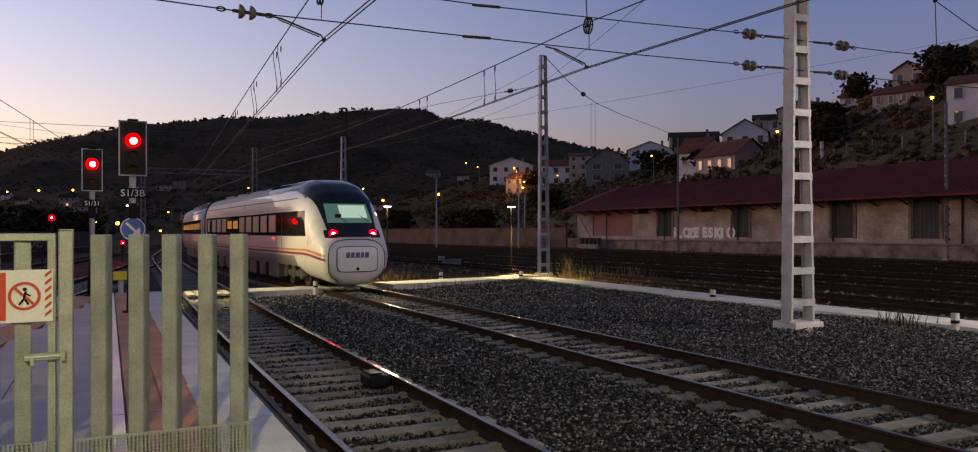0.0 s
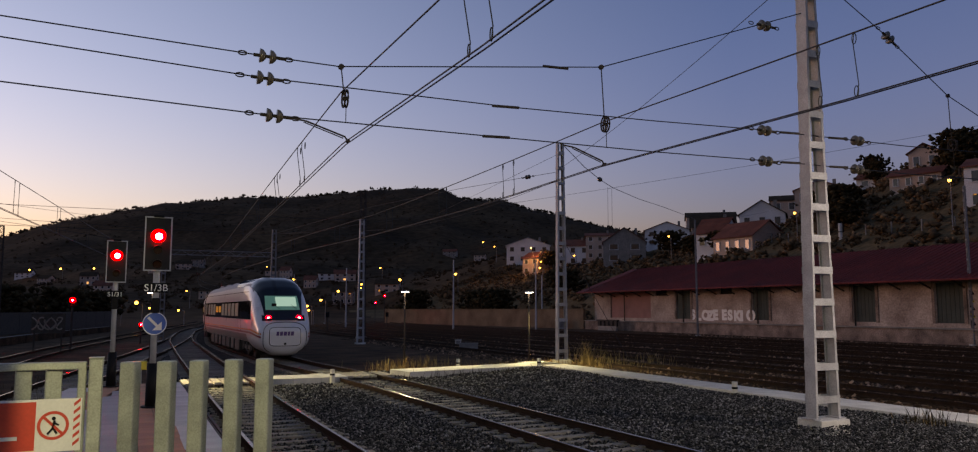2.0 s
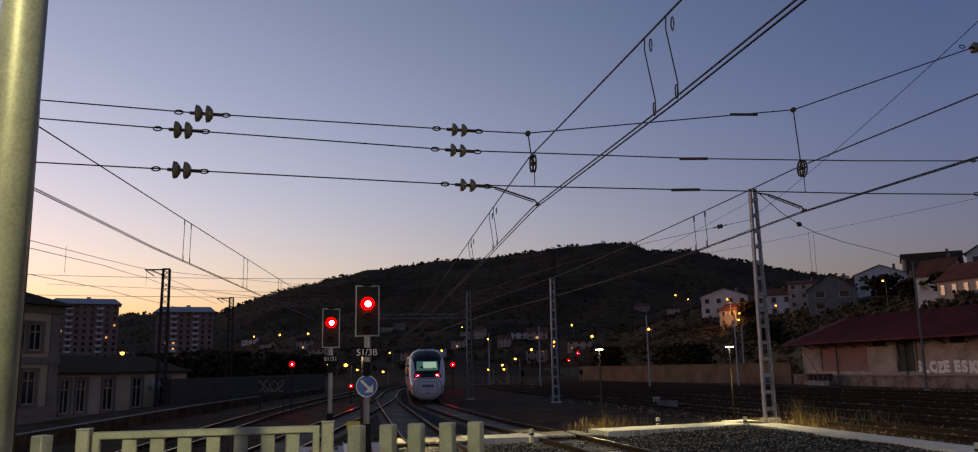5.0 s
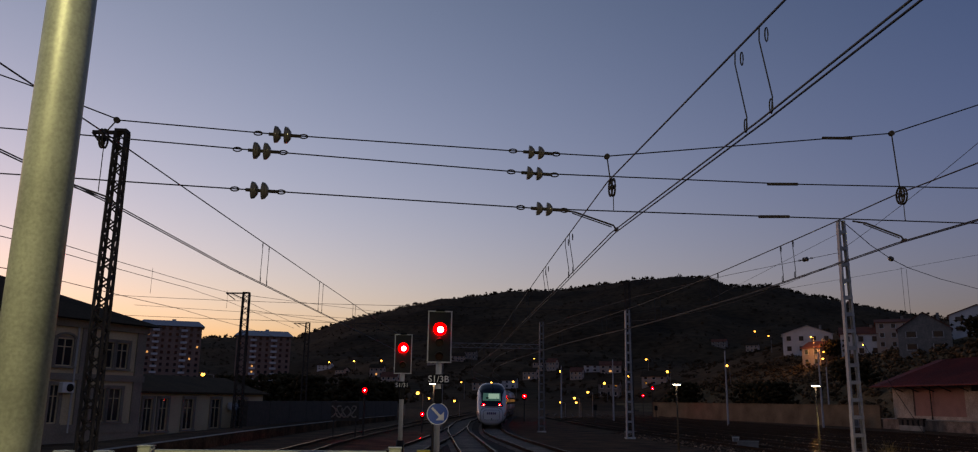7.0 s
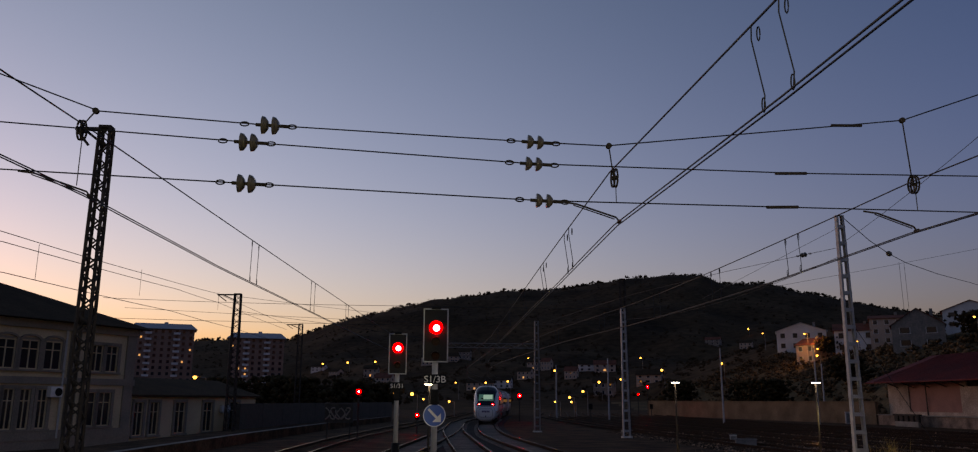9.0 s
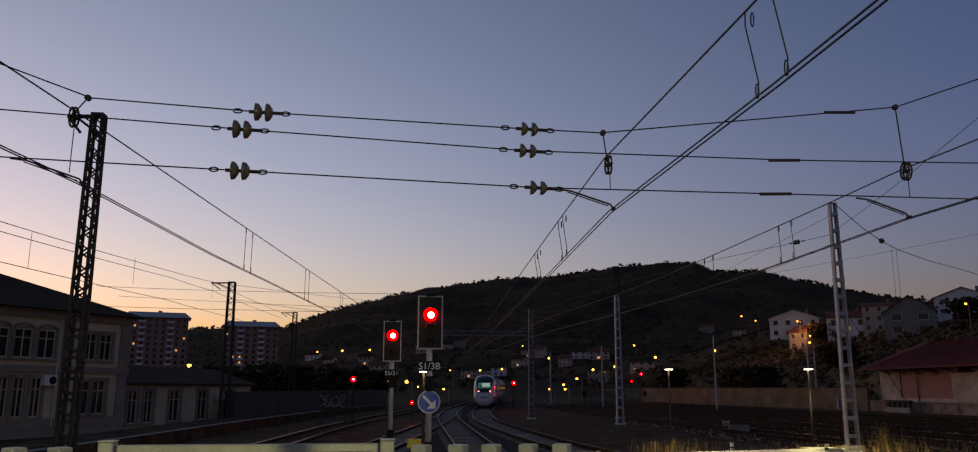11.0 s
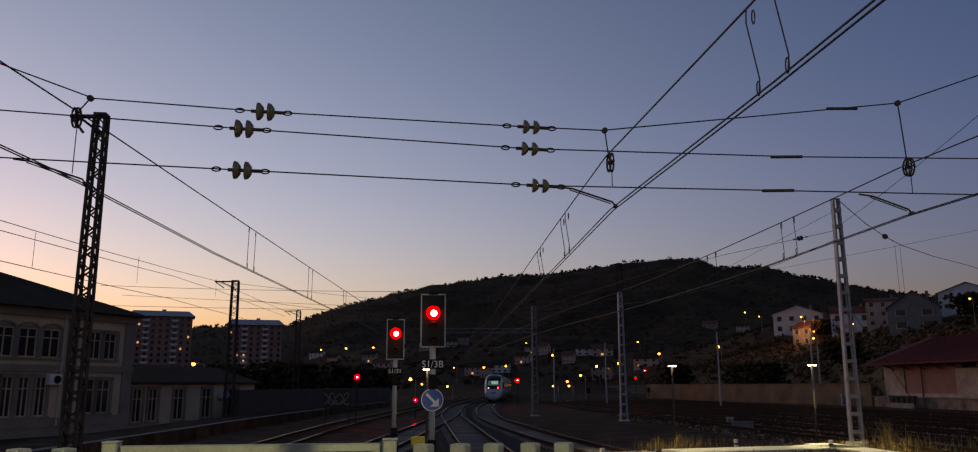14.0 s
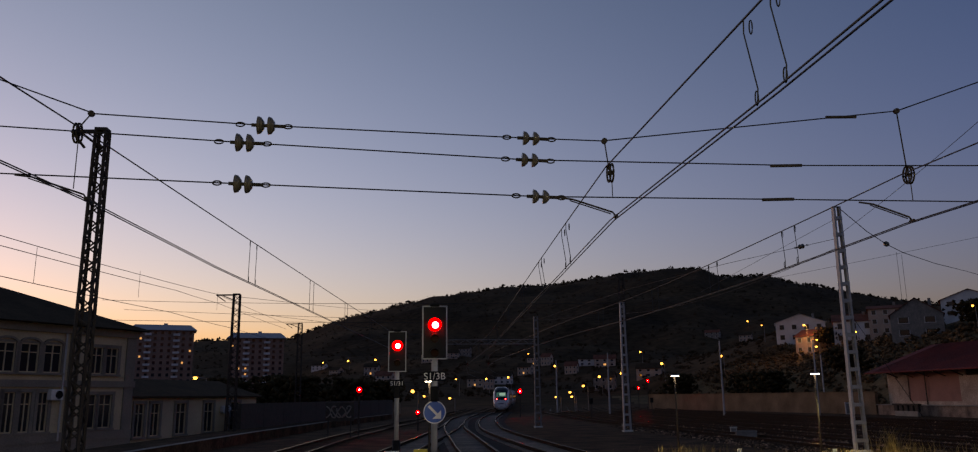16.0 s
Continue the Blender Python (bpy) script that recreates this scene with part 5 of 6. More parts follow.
    for y in np.arange(Y0, Y1, 3.0):
        part("eave_bracket", bar(B(), (-0.1, y, 4.2), (-2.0, y, 4.95), 0.09, 0.12), M_STEEL_DARK, s)
    # painted lettering on the wall
    g = thing("graffiti", "white bubble-letter graffiti on shed wall", "graffiti", m=pose(61.83, 77.6, 1.25, 90, 0, -90))
    x = 0.0
    for ch in "SLOZE ESKIO":
        if ch == " ":
            x += 0.5
            continue
        ob = text_mesh(ch, 1.5, pose(x, 0.05 + random.uniform(-0.06, 0.06), 0), M_SIGNWHITE, g, offset=0.1)
        ob.scale = (1.08 if ch != "I" else 1.3, 1.0, 1)
        x += 0.99
    ch_ = thing("chimney_pair", "two pale concrete vent pipes behind roof", "vent", m=pose(85.2, 77.0, float(ground_z(85.2, 77.0)) - 0.4))
    for dy in (-0.75, 0.75):
        part("pipe", rod(B(), (0.5 * dy, -dy, 0), (0.5 * dy, -dy, 2.7), 0.25, seg=14), M_CONC, ch_)
        part("band", rod(B(), (0.5 * dy, -dy, 1.5), (0.5 * dy, -dy, 1.62), 0.262, seg=14), M_STEEL_DARK, ch_)


shed()
yw = thing("yard_bench", "low dark steel buffer frame by shed", "yard equipment", m=pose(59, 91.5, -0.34))
for i in range(5):
    part("plate", box(B(), (0, -2 + i, 0.9), (0.3, 0.7, 0.7), bevel=0.05), M_STEEL_DARK, yw)
part("rail_beam", box(B(), (0, 0, 1.35), (0.4, 5.0, 0.2)), M_STEEL_DARK, yw)
part("stand", box(B(), (0, 0, 0.3), (0.3, 4.4, 0.6)), M_CONC_OLD, yw)

bm = B()
for i in range(14):
    y = 100 + i * 4.6
    box(bm, (60.5 - 0.16 * (y - 97.7), y + 2.3, 1.0), (0.4, 4.72, 2.9), 9.1)
    box(bm, (60.5 - 0.16 * (y - 97.7), y + 2.3, 2.5), (0.6, 4.72, 0.12), 9.1)
tagged(part("retaining_wall", bm, M_YARDWALL), "long stained retaining wall below the bank", "wall", kind="structure")

# ---- station building ----


def window(parent, x, z, w, h, arch=False, panes=2, lit=False):
    """A window in a wall's x-z plane that faces -y."""
    wn_ = part("window", box(B(), (x, 0.08, z), (w, 0.03, h)), G_WARM if lit else M_PANE, parent)
    bm = B()
    for c, s in (((x - w / 2, 0.03, z), (0.07, 0.09, h)), ((x + w / 2, 0.03, z), (0.07, 0.09, h)), ((x, 0.03, z + h / 2), (w, 0.09, 0.07)), ((x, 0.03, z - h / 2), (w, 0.09, 0.07)), ((x, 0.04, z), (0.06, 0.07, h)), ((x, 0.04, z + h * 0.2), (w, 0.06, 0.05))):
        box(bm, c, s)
    part("window_frame", bm, M_STATION, wn_)
    bm = B()
    for c, s in (((x - w / 2 - 0.12, -0.05, z), (0.2, 0.12, h + 0.3)), ((x + w / 2 + 0.12, -0.05, z), (0.2, 0.12, h + 0.3)), ((x, -0.08, z - h / 2 - 0.1), (w + 0.5, 0.22, 0.12))):
        box(bm, c, s)
    if arch:
        n = 8
        pts = [(x + (w / 2 + 0.1) * math.cos(t), -0.05, z + h / 2 + 0.32 * math.sin(t)) for t in np.linspace(0, math.pi, n)]
        for a, b in zip(pts, pts[1:]):
            bar(bm, a, b, 0.2, 0.12)
        box(bm, (x, -0.0, z + h / 2 + 0.1), (w, 0.1, 0.12))
    else:
        box(bm, (x, -0.05, z + h / 2 + 0.1), (w + 0.45, 0.12, 0.2))
    part("window_surround", bm, M_STATIONTRIM, wn_)


def station():
    # local x runs along the facade away from the camera, local y into the building
    s = thing("station_building", "two-storey cream station building with dark hip roof", "building", m=Matrix.Translation((-36.5, 23.6, 0.26)) @ Matrix.Rotation(radians(60), 4, "Z"))
    L, H, D = 37.5, 6.75, 13.0
    wins = []
    for k in range(4):
        e = L - 9.6 * k
        for q in (8.9, 7.45, 5.95):
            wins.append((e - q, 4.75, 1.1, 1.6, True))
        for q in (2.9, 1.75):
            wins.append((e - q, 4.75, 0.85, 1.6, False))
            wins.append((e - q - 0.25, 1.65, 0.95, 2.0, False))
        for q in (9.3, 8.4, 7.4, 6.3):
            wins.append((e - q, 1.7, 0.62, 2.2, False))
    wins = [w for w in wins if w[0] > 1]
    ops = [(x - w / 2, x + w / 2, z - h / 2, z + h / 2) for x, z, w, h, a in wins]
    bm = wall_with_openings(B(), L, H, ops, 0.4)
    bmesh.ops.translate(bm, verts=bm.verts, vec=(0, 0.2, 0))
    box(bm, (L - 0.2, D / 2, H / 2), (0.4, D - 0.8, H))
    box(bm, (0.2, D / 2, H / 2), (0.4, D - 0.8, H))
    box(bm, (L / 2, D, H / 2), (L, 0.4, H))
    part("wall", bm, M_STATION, s)
    # dark floor and backing wall: the rooms' shade is in their colour
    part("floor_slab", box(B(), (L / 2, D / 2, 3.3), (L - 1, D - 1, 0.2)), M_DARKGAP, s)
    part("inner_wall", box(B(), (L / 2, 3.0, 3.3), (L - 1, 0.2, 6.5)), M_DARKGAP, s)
    for x, z, w, h, a in wins:
        window(s, x, z, w, h, a)
    for z, hh, y in ((3.3, 0.4, -0.06), (6.5, 0.45, -0.1), (0.2, 0.55, -0.05), (-0.3, 0.62, -0.02)):
        part("string_course", box(B(), (L / 2, y, z), (L + 0.3, 0.14 - y, hh)), M_STATIONTRIM, s)
    for x in (0.3, L - 23.6, L - 14, L - 4.5, L - 0.3):
        part("pilaster", box(B(), (x, -0.05, 3.3), (0.7, 0.12, 6.4)), M_STATIONTRIM, s)
    bm = B()
    o = 0.8
    c = [bm.verts.new(v) for v in ((-o, -o, H), (L + o, -o, H), (L + o, D + o, H), (-o, D + o, H))]
    r = [bm.verts.new(v) for v in ((D / 2, D / 2, H + 3.0), (L - D / 2, D / 2, H + 3.0))]
    for f in ((c[0], c[1], r[1], r[0]), (c[1], c[2], r[1]), (c[2], c[3], r[0], r[1]), (c[3], c[0], r[0]), (c[3], c[2], c[1], c[0])):
        bm.faces.new(f)
    part("roof", bm, M_SLATE, s, "dark slate hip roof")
    ac = part("air_conditioner", box(B(), (L - 5.7, -0.25, 2.65), (0.8, 0.4, 0.62), bevel=0.03), M_WHITE, s, "white outdoor air conditioner")
    part("fan_grille", rod(B(), (L - 5.6, -0.455, 2.65), (L - 5.6, -0.47, 2.65), 0.24, seg=20), M_BLACK, ac)
    part("drainpipe", rod(B(), (L - 5.2, -0.14, 0), (L - 5.2, -0.14, 6.4), 0.06, seg=8), M_GREYP, s)
    a = thing("station_annex", "low cream annex with tall dark windows", "building", m=Matrix.Translation((-18.0, 57.0, -0.34)) @ Matrix.Rotation(radians(71), 4, "Z"))
    LA, HA = 16.5, 3.2
    ws = [(0.9, 0.95), (2.6, 0.95), (5.6, 1.2), (9.2, 1.2), (13.0, 1.4)]
    bm = wall_with_openings(B(), LA, HA, [(x - w / 2, x + w / 2, 0.5, 2.65) for x, w in ws], 0.35)
    bmesh.ops.translate(bm, verts=bm.verts, vec=(0, 0.18, 0))
    box(bm, (LA - 0.2, 4, HA / 2), (0.4, 7.2, HA))
    box(bm, (0.2, 4, HA / 2), (0.4, 7.2, HA))
    box(bm, (LA / 2, 7.8, HA / 2), (LA, 0.3, HA))
    part("wall", bm, M_STATION, a)
    # near-black backing, the annex interior's shade put into its colour
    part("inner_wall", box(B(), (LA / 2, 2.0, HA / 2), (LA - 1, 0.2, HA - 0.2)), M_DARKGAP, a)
    for x, w in ws:
        window(a, x, 1.57, w, 2.15)
    part("roof", gable_roof(B(), 0, LA, 0, 8, HA + 0.05, 1.2, "x", 0.35), M_SLATE, a, "dark low roof")
    for x in (11.0, 11.7):
        part("air_conditioner", rod(B(), (x, -0.1, 2.1), (x, -0.32, 2.1), 0.3, seg=18), M_GREYP, a)


station()

# ---- apartment blocks ----


def apartments(x, y, w, d, h, rot, storeys, bays, label):
    z0 = float(ground_z(x, y)) - 1
    a = thing("apartment_block", label, "apartment block", "apartment blocks", m=pose(x, y, z0, 0, 0, rot))
    part("wall", box(B(), (0, d / 2, h / 2), (w, d, h)), M_BRICK, a)
    bm = B()
    lo = [bm.verts.new((q * (w / 2 + 1.1), d / 2 + r * (d / 2 + 1.1), h - 0.2)) for q, r in ((-1, -1), (1, -1), (1, 1), (-1, 1))]
    hi = [bm.verts.new((q * (w / 2 - 1.5), d / 2 + r * (d / 2 - 3.0), h + 2.3)) for q, r in ((-1, -1), (1, -1), (1, 1), (-1, 1))]
    bm.faces.new(hi)
    bm.faces.new(list(reversed(lo)))
    for q in range(4):
        bm.faces.new((lo[q], lo[(q + 1) % 4], hi[(q + 1) % 4], hi[q]))
    part("roof", bm, M_GREYP, a, "pale grey hipped roof")
    part("stair_head", box(B(), (1, d / 2, h + 2.4), (1.6, 1.6, 1.6)), M_GREYP, a)
    sh = h / storeys
    for i in range(storeys):
        for j in range(bays):
            cx = -w / 2 + (j + 0.5) * w / bays
            cz = (i + 0.5) * sh
            lit = random.random() < 0.05
            wn_ = part("window", box(B(), (cx, -0.03, cz), (0.7, 0.1, 0.8) if lit else (1.1, 0.1, 1.25)), G_WARM if lit else M_PANE, a, "lit window" if lit else "")
            if j in (2, bays - 3):
                part("balcony", box(B(), (cx, -0.6, cz - 0.8), (2.6, 1.2, 0.9)), M_HOUSEWHITE, a)
            part("sill", box(B(), (cx, -0.1, cz - 0.8), (1.8, 0.25, 0.12)), M_CONC_OLD, wn_)
    for i in range(storeys):
        for j in range(3):
            cz = (i + 0.5) * sh
            part("window", box(B(), (w / 2 + 0.03, d * (j + 0.5) / 3, cz), (0.1, 1.4, 1.4)), M_PANE, a)


apartments(-101, 350, 25, 14, 25.0, 15.8, 10, 9, "tall brown brick apartment block with white balconies")
apartments(-62.5, 352, 22.5, 14, 23.6, 9.4, 10, 8, "brown brick apartment block with pale balconies")

# ---- hillside houses ----


def house(x, y, w, d, h, rot, wall, roof, label, floors=2, bays=3, rise=1.8, lit=(), along="x", sink=1.5, chimney=True, z=None):
    z = float(ground_z(x, y)) if z is None else z
    o = thing("house", label, "house", "hillside houses", m=pose(x, y, z, 0, 0, rot))
    bm = B()
    box(bm, (0, d / 2, (h - sink) / 2), (w, d, h + sink))
    if along == "y":
        for yy_ in (0.0, d):
            vs = [bm.verts.new(v) for v in ((-w / 2, yy_, h), (w / 2, yy_, h), (0, yy_, h + rise))]
            bm.faces.new(vs)
    else:
        for xx_ in (-w / 2, w / 2):
            vs = [bm.verts.new(v) for v in ((xx_, 0, h), (xx_, d, h), (xx_, d / 2, h + rise))]
            bm.faces.new(vs)
    part("wall", bm, wall, o)
    part("roof", gable_roof(B(), -w / 2, w / 2, 0, d, h + 0.05, rise + 0.12, along, 0.35), roof, o)
    if chimney:
        part("chimney", box(B(), (w * 0.28, d * 0.45, h + rise * 0.8), (0.6, 0.6, 1.9)), M_HOUSESTONE, o)
    fh = h / floors
    for i in range(floors):
        for j in range(bays):
            cx, cz = -w / 2 + (j + 0.5) * w / bays, (i + 0.55) * fh
            on = (i, j) in lit
            wn_ = part("window", box(B(), (cx, -0.02, cz), (w / bays * 0.36, 0.12, fh * 0.46)), G_WARM if on else M_PANE, o, "lit window" if on else "")
            bm = B()
            box(bm, (cx, -0.07, cz - fh * 0.25), (w / bays * 0.46, 0.14, 0.1))
            for q in (-1, 1):
                box(bm, (cx + q * w / bays * 0.2, -0.05, cz), (0.1, 0.12, fh * 0.5))
            part("window_frame", bm, M_HOUSEWHITE, wn_)
    for s in (-1, 1):
        for i in range(floors):
            part("window", box(B(), (s * (w / 2 + 0.01), d * 0.5, (i + 0.55) * fh), (0.12, 1.0, fh * 0.42)), M_PANE, o)
    return o

house(110, 214, 13, 9, 5.6, -26, M_HOUSEWHITE, M_GREYP, "large white house with shallow grey roof", 2, 4, 2.2, (), "y", 2.5)
house(99.9, 193, 5.5, 6.5, 4.8, -66, M_HOUSEPINK, M_TILEROOF, "small ochre house lit by a street lamp", 2, 2, 1.6, (), "x", 2.5)
house(108, 184, 9, 8, 5.6, -30, M_HOUSEWHITE, M_TILEROOF, "white house with red tile roof", 2, 3, 1.8)
house(114, 180, 7.5, 7, 6.5, -32, M_HOUSEPINK, M_TILEROOF, "tall ochre house with balcony storey", 3, 3, 0.8)
house(107.5, 159, 10, 9, 5.2, -34, M_HOUSESTONE, M_TILEROOF, "granite gabled house with small windows", 2, 2, 3.4, (), "y", 3)
house(123, 163, 11, 8, 4.2, -36, M_HOUSEWHITE, M_TILEROOF, "pale house with gabled tile roof", 2, 3, 2.0, (), "y", 3)
house(133, 158, 12, 8, 4.4, -36, M_HOUSEPINK, M_SLATE, "ochre house with dark roof", 2, 3, 1.4)
house(111.6, 132, 9, 8, 4.6, -38, M_HOUSESTONE, M_SLATE, "grey house with dormer and dark roof", 2, 3, 2.6, ((1, 1),))
house(87.2, 98.8, 8.2, 7.5, 3.0, -85, M_HOUSEPINK, M_TILEROOF, "pale house with long red tile roof and bright windows", 1, 4, 2.5, (), "x", 3, False, 10.9)
house(89.9, 107.5, 5.2, 6, 3.0, -68, M_HOUSEWHITE, M_TILEROOF, "small white house with steep red roof", 1, 2, 2.6, (), "x", 6, False, 12.4)
house(103.2, 109, 7.8, 8, 2.7, -46, M_HOUSEWHITE, M_SLATE, "white gabled house with chimney on the hill", 1, 3, 2.4, (), "y", 7, True, 16.8)
house(116.6, 117, 5.2, 7, 2.8, -45, M_HOUSEPINK, M_SLATE, "ochre house with dark hipped roof", 1, 2, 1.2, (), "x", 9, False, 21.0)
house(110, 102, 8.4, 7, 2.9, -48, M_HOUSEPINK, M_TILEROOF, "ochre house with brown roof beside dark trees", 1, 3, 1.4, (), "y", 7, True, 20.6)
house(110, 90.9, 5.4, 5, 1.9, -66, M_HOUSEWHITE, M_TILEROOF, "low white house with red roof", 1, 2, 1.1, (), "x", 3, False, 21.9)
house(100.5, 76.3, 6.8, 5, 2.2, -70, M_HOUSEPINK, M_TILEROOF, "long low ochre house with red tile roof", 1, 4, 1.0, (), "x", 3, False, 19.3)
house(110.1, 81.8, 4.4, 5, 2.9, -66, M_HOUSEPINK, M_TILEROOF, "tall gabled house at hill top", 1, 2, 1.3, (), "y", 3, False, 23.5)
house(91.6, 57.0, 10, 8, 5.5, -66, M_HOUSEWHITE, M_TILEROOF, "white two-storey house with wide eaves", 2, 4, 1.3, (), "x", 3, False, 13.8)
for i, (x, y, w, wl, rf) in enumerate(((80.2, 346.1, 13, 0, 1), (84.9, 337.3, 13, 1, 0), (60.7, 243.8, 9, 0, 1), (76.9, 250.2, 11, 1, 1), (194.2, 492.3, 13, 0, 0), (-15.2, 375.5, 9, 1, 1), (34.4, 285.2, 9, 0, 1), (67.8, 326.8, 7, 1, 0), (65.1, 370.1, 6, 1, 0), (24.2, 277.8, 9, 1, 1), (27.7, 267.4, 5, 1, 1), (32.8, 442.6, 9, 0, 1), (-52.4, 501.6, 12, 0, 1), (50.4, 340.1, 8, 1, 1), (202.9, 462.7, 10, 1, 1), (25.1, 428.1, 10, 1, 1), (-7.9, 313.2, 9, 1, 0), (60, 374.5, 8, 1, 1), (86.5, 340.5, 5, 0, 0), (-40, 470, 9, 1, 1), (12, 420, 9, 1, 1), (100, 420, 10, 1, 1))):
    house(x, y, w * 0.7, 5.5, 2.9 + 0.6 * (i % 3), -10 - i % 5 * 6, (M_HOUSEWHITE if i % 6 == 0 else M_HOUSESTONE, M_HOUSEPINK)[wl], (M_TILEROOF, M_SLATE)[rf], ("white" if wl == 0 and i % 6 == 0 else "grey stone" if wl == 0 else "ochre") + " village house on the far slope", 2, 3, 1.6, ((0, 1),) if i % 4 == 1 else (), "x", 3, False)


def street_lamp(x, y, h, label, head=None, r=0.22, z=None):
    z = float(ground_z(x, y)) if z is None else z
    p = thing("street_lamp", label, "street lamp", "street lamps", m=pose(x, y, z))
    bm = B()
    rod(bm, (0, 0, 0), (0, 0, h), 0.08, 0.05, 8)
    bar(bm, (0, 0, h), (-0.9, -0.5, h + 0.15), 0.06, 0.06)
    part("pole", bm, M_GALV_DIRTY, p)
    bm = B()
    bmesh.ops.create_icosphere(bm, subdivisions=2, radius=r, matrix=Matrix.Translation((-1.0, -0.6, h + 0.05)) @ Matrix.Diagonal((1.05, 1, 0.95, 1)))
    part("lamp", bm, head or G_SODIUM, p, "glowing amber lamp", True)
    part("hood", box(B(), (-1.0, -0.6, h + 0.2), (0.6, 0.3, 0.1), bevel=0.03), M_GREYP, p)


for x, y, h in ((103.6, 136, 5.2), (84.2, 59.5, 5.4), (102.0, 189.6, 3.0), (99.4, 190.4, 7.4), (106, 130, 1.2), (90.5, 88.5, 3.2), (112.5, 128.5, 3.4), (107, 180.5, 3.0)):
    street_lamp(x, y, h, "lit amber street lamp on hillside road", r=0.19)
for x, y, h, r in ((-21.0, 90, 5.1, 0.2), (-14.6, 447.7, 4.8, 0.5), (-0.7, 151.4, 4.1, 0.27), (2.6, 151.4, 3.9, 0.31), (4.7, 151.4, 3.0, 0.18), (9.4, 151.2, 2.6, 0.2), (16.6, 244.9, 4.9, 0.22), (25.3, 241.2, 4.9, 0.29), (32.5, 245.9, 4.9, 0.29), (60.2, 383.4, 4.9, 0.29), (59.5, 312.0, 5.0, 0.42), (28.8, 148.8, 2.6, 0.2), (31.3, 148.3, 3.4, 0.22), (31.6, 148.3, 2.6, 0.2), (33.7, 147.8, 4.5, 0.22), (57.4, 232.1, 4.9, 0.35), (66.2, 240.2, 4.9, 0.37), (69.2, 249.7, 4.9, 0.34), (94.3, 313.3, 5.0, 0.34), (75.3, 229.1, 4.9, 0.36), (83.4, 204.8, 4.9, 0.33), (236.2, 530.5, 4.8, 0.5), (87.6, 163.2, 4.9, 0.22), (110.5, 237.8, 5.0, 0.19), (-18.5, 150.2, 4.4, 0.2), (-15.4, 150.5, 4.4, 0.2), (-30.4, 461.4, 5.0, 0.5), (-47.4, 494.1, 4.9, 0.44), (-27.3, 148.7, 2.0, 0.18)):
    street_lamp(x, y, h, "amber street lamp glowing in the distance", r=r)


def far_signal(x, y, z, label, lens=None, r=0.14, board=0.7):
    s = thing("yard_signal", label, "railway signal", "yard signals", m=pose(x, y, -0.34))
    h = z + 0.34
    part("pole", rod(B(), (0, 0, 0), (0, 0, h), 0.07, seg=8), M_STEEL_DARK, s)
    part("backboard", box(B(), (0, -0.08, h), (board * 0.7, 0.05, board), bevel=0.02), M_BLACK, s)
    part("lens", rod(B(), (0, -0.11, h + 0.1), (0, -0.15, h + 0.1), r, seg=16), lens or G_REDFAR, s, "lit red lens" if lens is None else "dark lens")
    # lit lenses get an added pale disc for their blown-out centre
    if lens is None:
        part("glare_disc", rod(B(), (0, -0.15, h + 0.1), (0, -0.16, h + 0.1), r * 0.5, seg=12), G_CORE, s)


far_signal(-3.22, 60, 3.0, "small signal showing red", r=0.16)
far_signal(1.2, 72, 1.15, "dwarf signal showing red", r=0.13, board=0.5)
far_signal(15.9, 112, 3.05, "signal showing a strong red", r=0.24, board=0.9)
far_signal(45.7, 150, 5.0, "yard signal showing red", r=0.2)
far_signal(43.9, 150.2, 3.65, "low yard signal showing red", r=0.16)
far_signal(24, 104, 1.8, "unlit dark yard signal", M_BLACKGLASS)
far_signal(37, 120, 1.7, "unlit dark yard signal near wall", M_BLACKGLASS)
wb = thing("notice_board", "painted board with white scrawls by signal", "board", m=pose(-4.6, 60.5, -0.34))
part("panel", box(B(), (0, 0, 1.9), (2.0, 0.08, 1.3)), M_UNDER, wb)
for i in range(5):
    part("scrawl", line(B(), [(-0.8 + i * 0.36 + 0.16 * math.cos(t * 2), -0.06, 1.9 + 0.4 * math.sin(t + i)) for t in np.linspace(0, 5, 14)], 0.05, 4), M_CONC_OLD, wb)
for sx in (-0.8, 0.8):
    part("leg", box(B(), (sx, 0, 0.7), (0.1, 0.1, 1.4)), M_STEEL_DARK, wb)

# second platform edge on the station side
bm = B()
pe = smooth_curve([10, 32, 60, 90, 120], [-15.5, -12.6, -10.2, -6.2, -0.5])
prev = None
for y in np.arange(10, 116, 2.0):
    x = float(np.interp(y, *pe))
    cur = [bm.verts.new(v) for v in ((x, y, -0.34), (x, y, 0.3), (x - 0.5, y, 0.3), (x - 0.5, y, 0.28), (x - 3.5, y, 0.27), (x - 3.5, y, -0.34))]
    if prev:
        for k in range(5):
            f = bm.faces.new((prev[k], prev[k + 1], cur[k + 1], cur[k]))
            f.material_index = 1 if k == 1 else 0
    prev = cur
tagged(part("station_platform", bm, [M_EARTH, M_CONC_OLD]), "low station platform with pale edge stones", "platform", kind="structure")
bm = B()
for i in range(12):
    box(bm, (-12.2 + 0.9 * i, 68 + 5 * i, 0.9), (0.35, 5.15, 2.6), -10)
tagged(part("boundary_wall", bm, M_UNDER), "dark boundary wall beyond the annex", "wall", kind="structure")

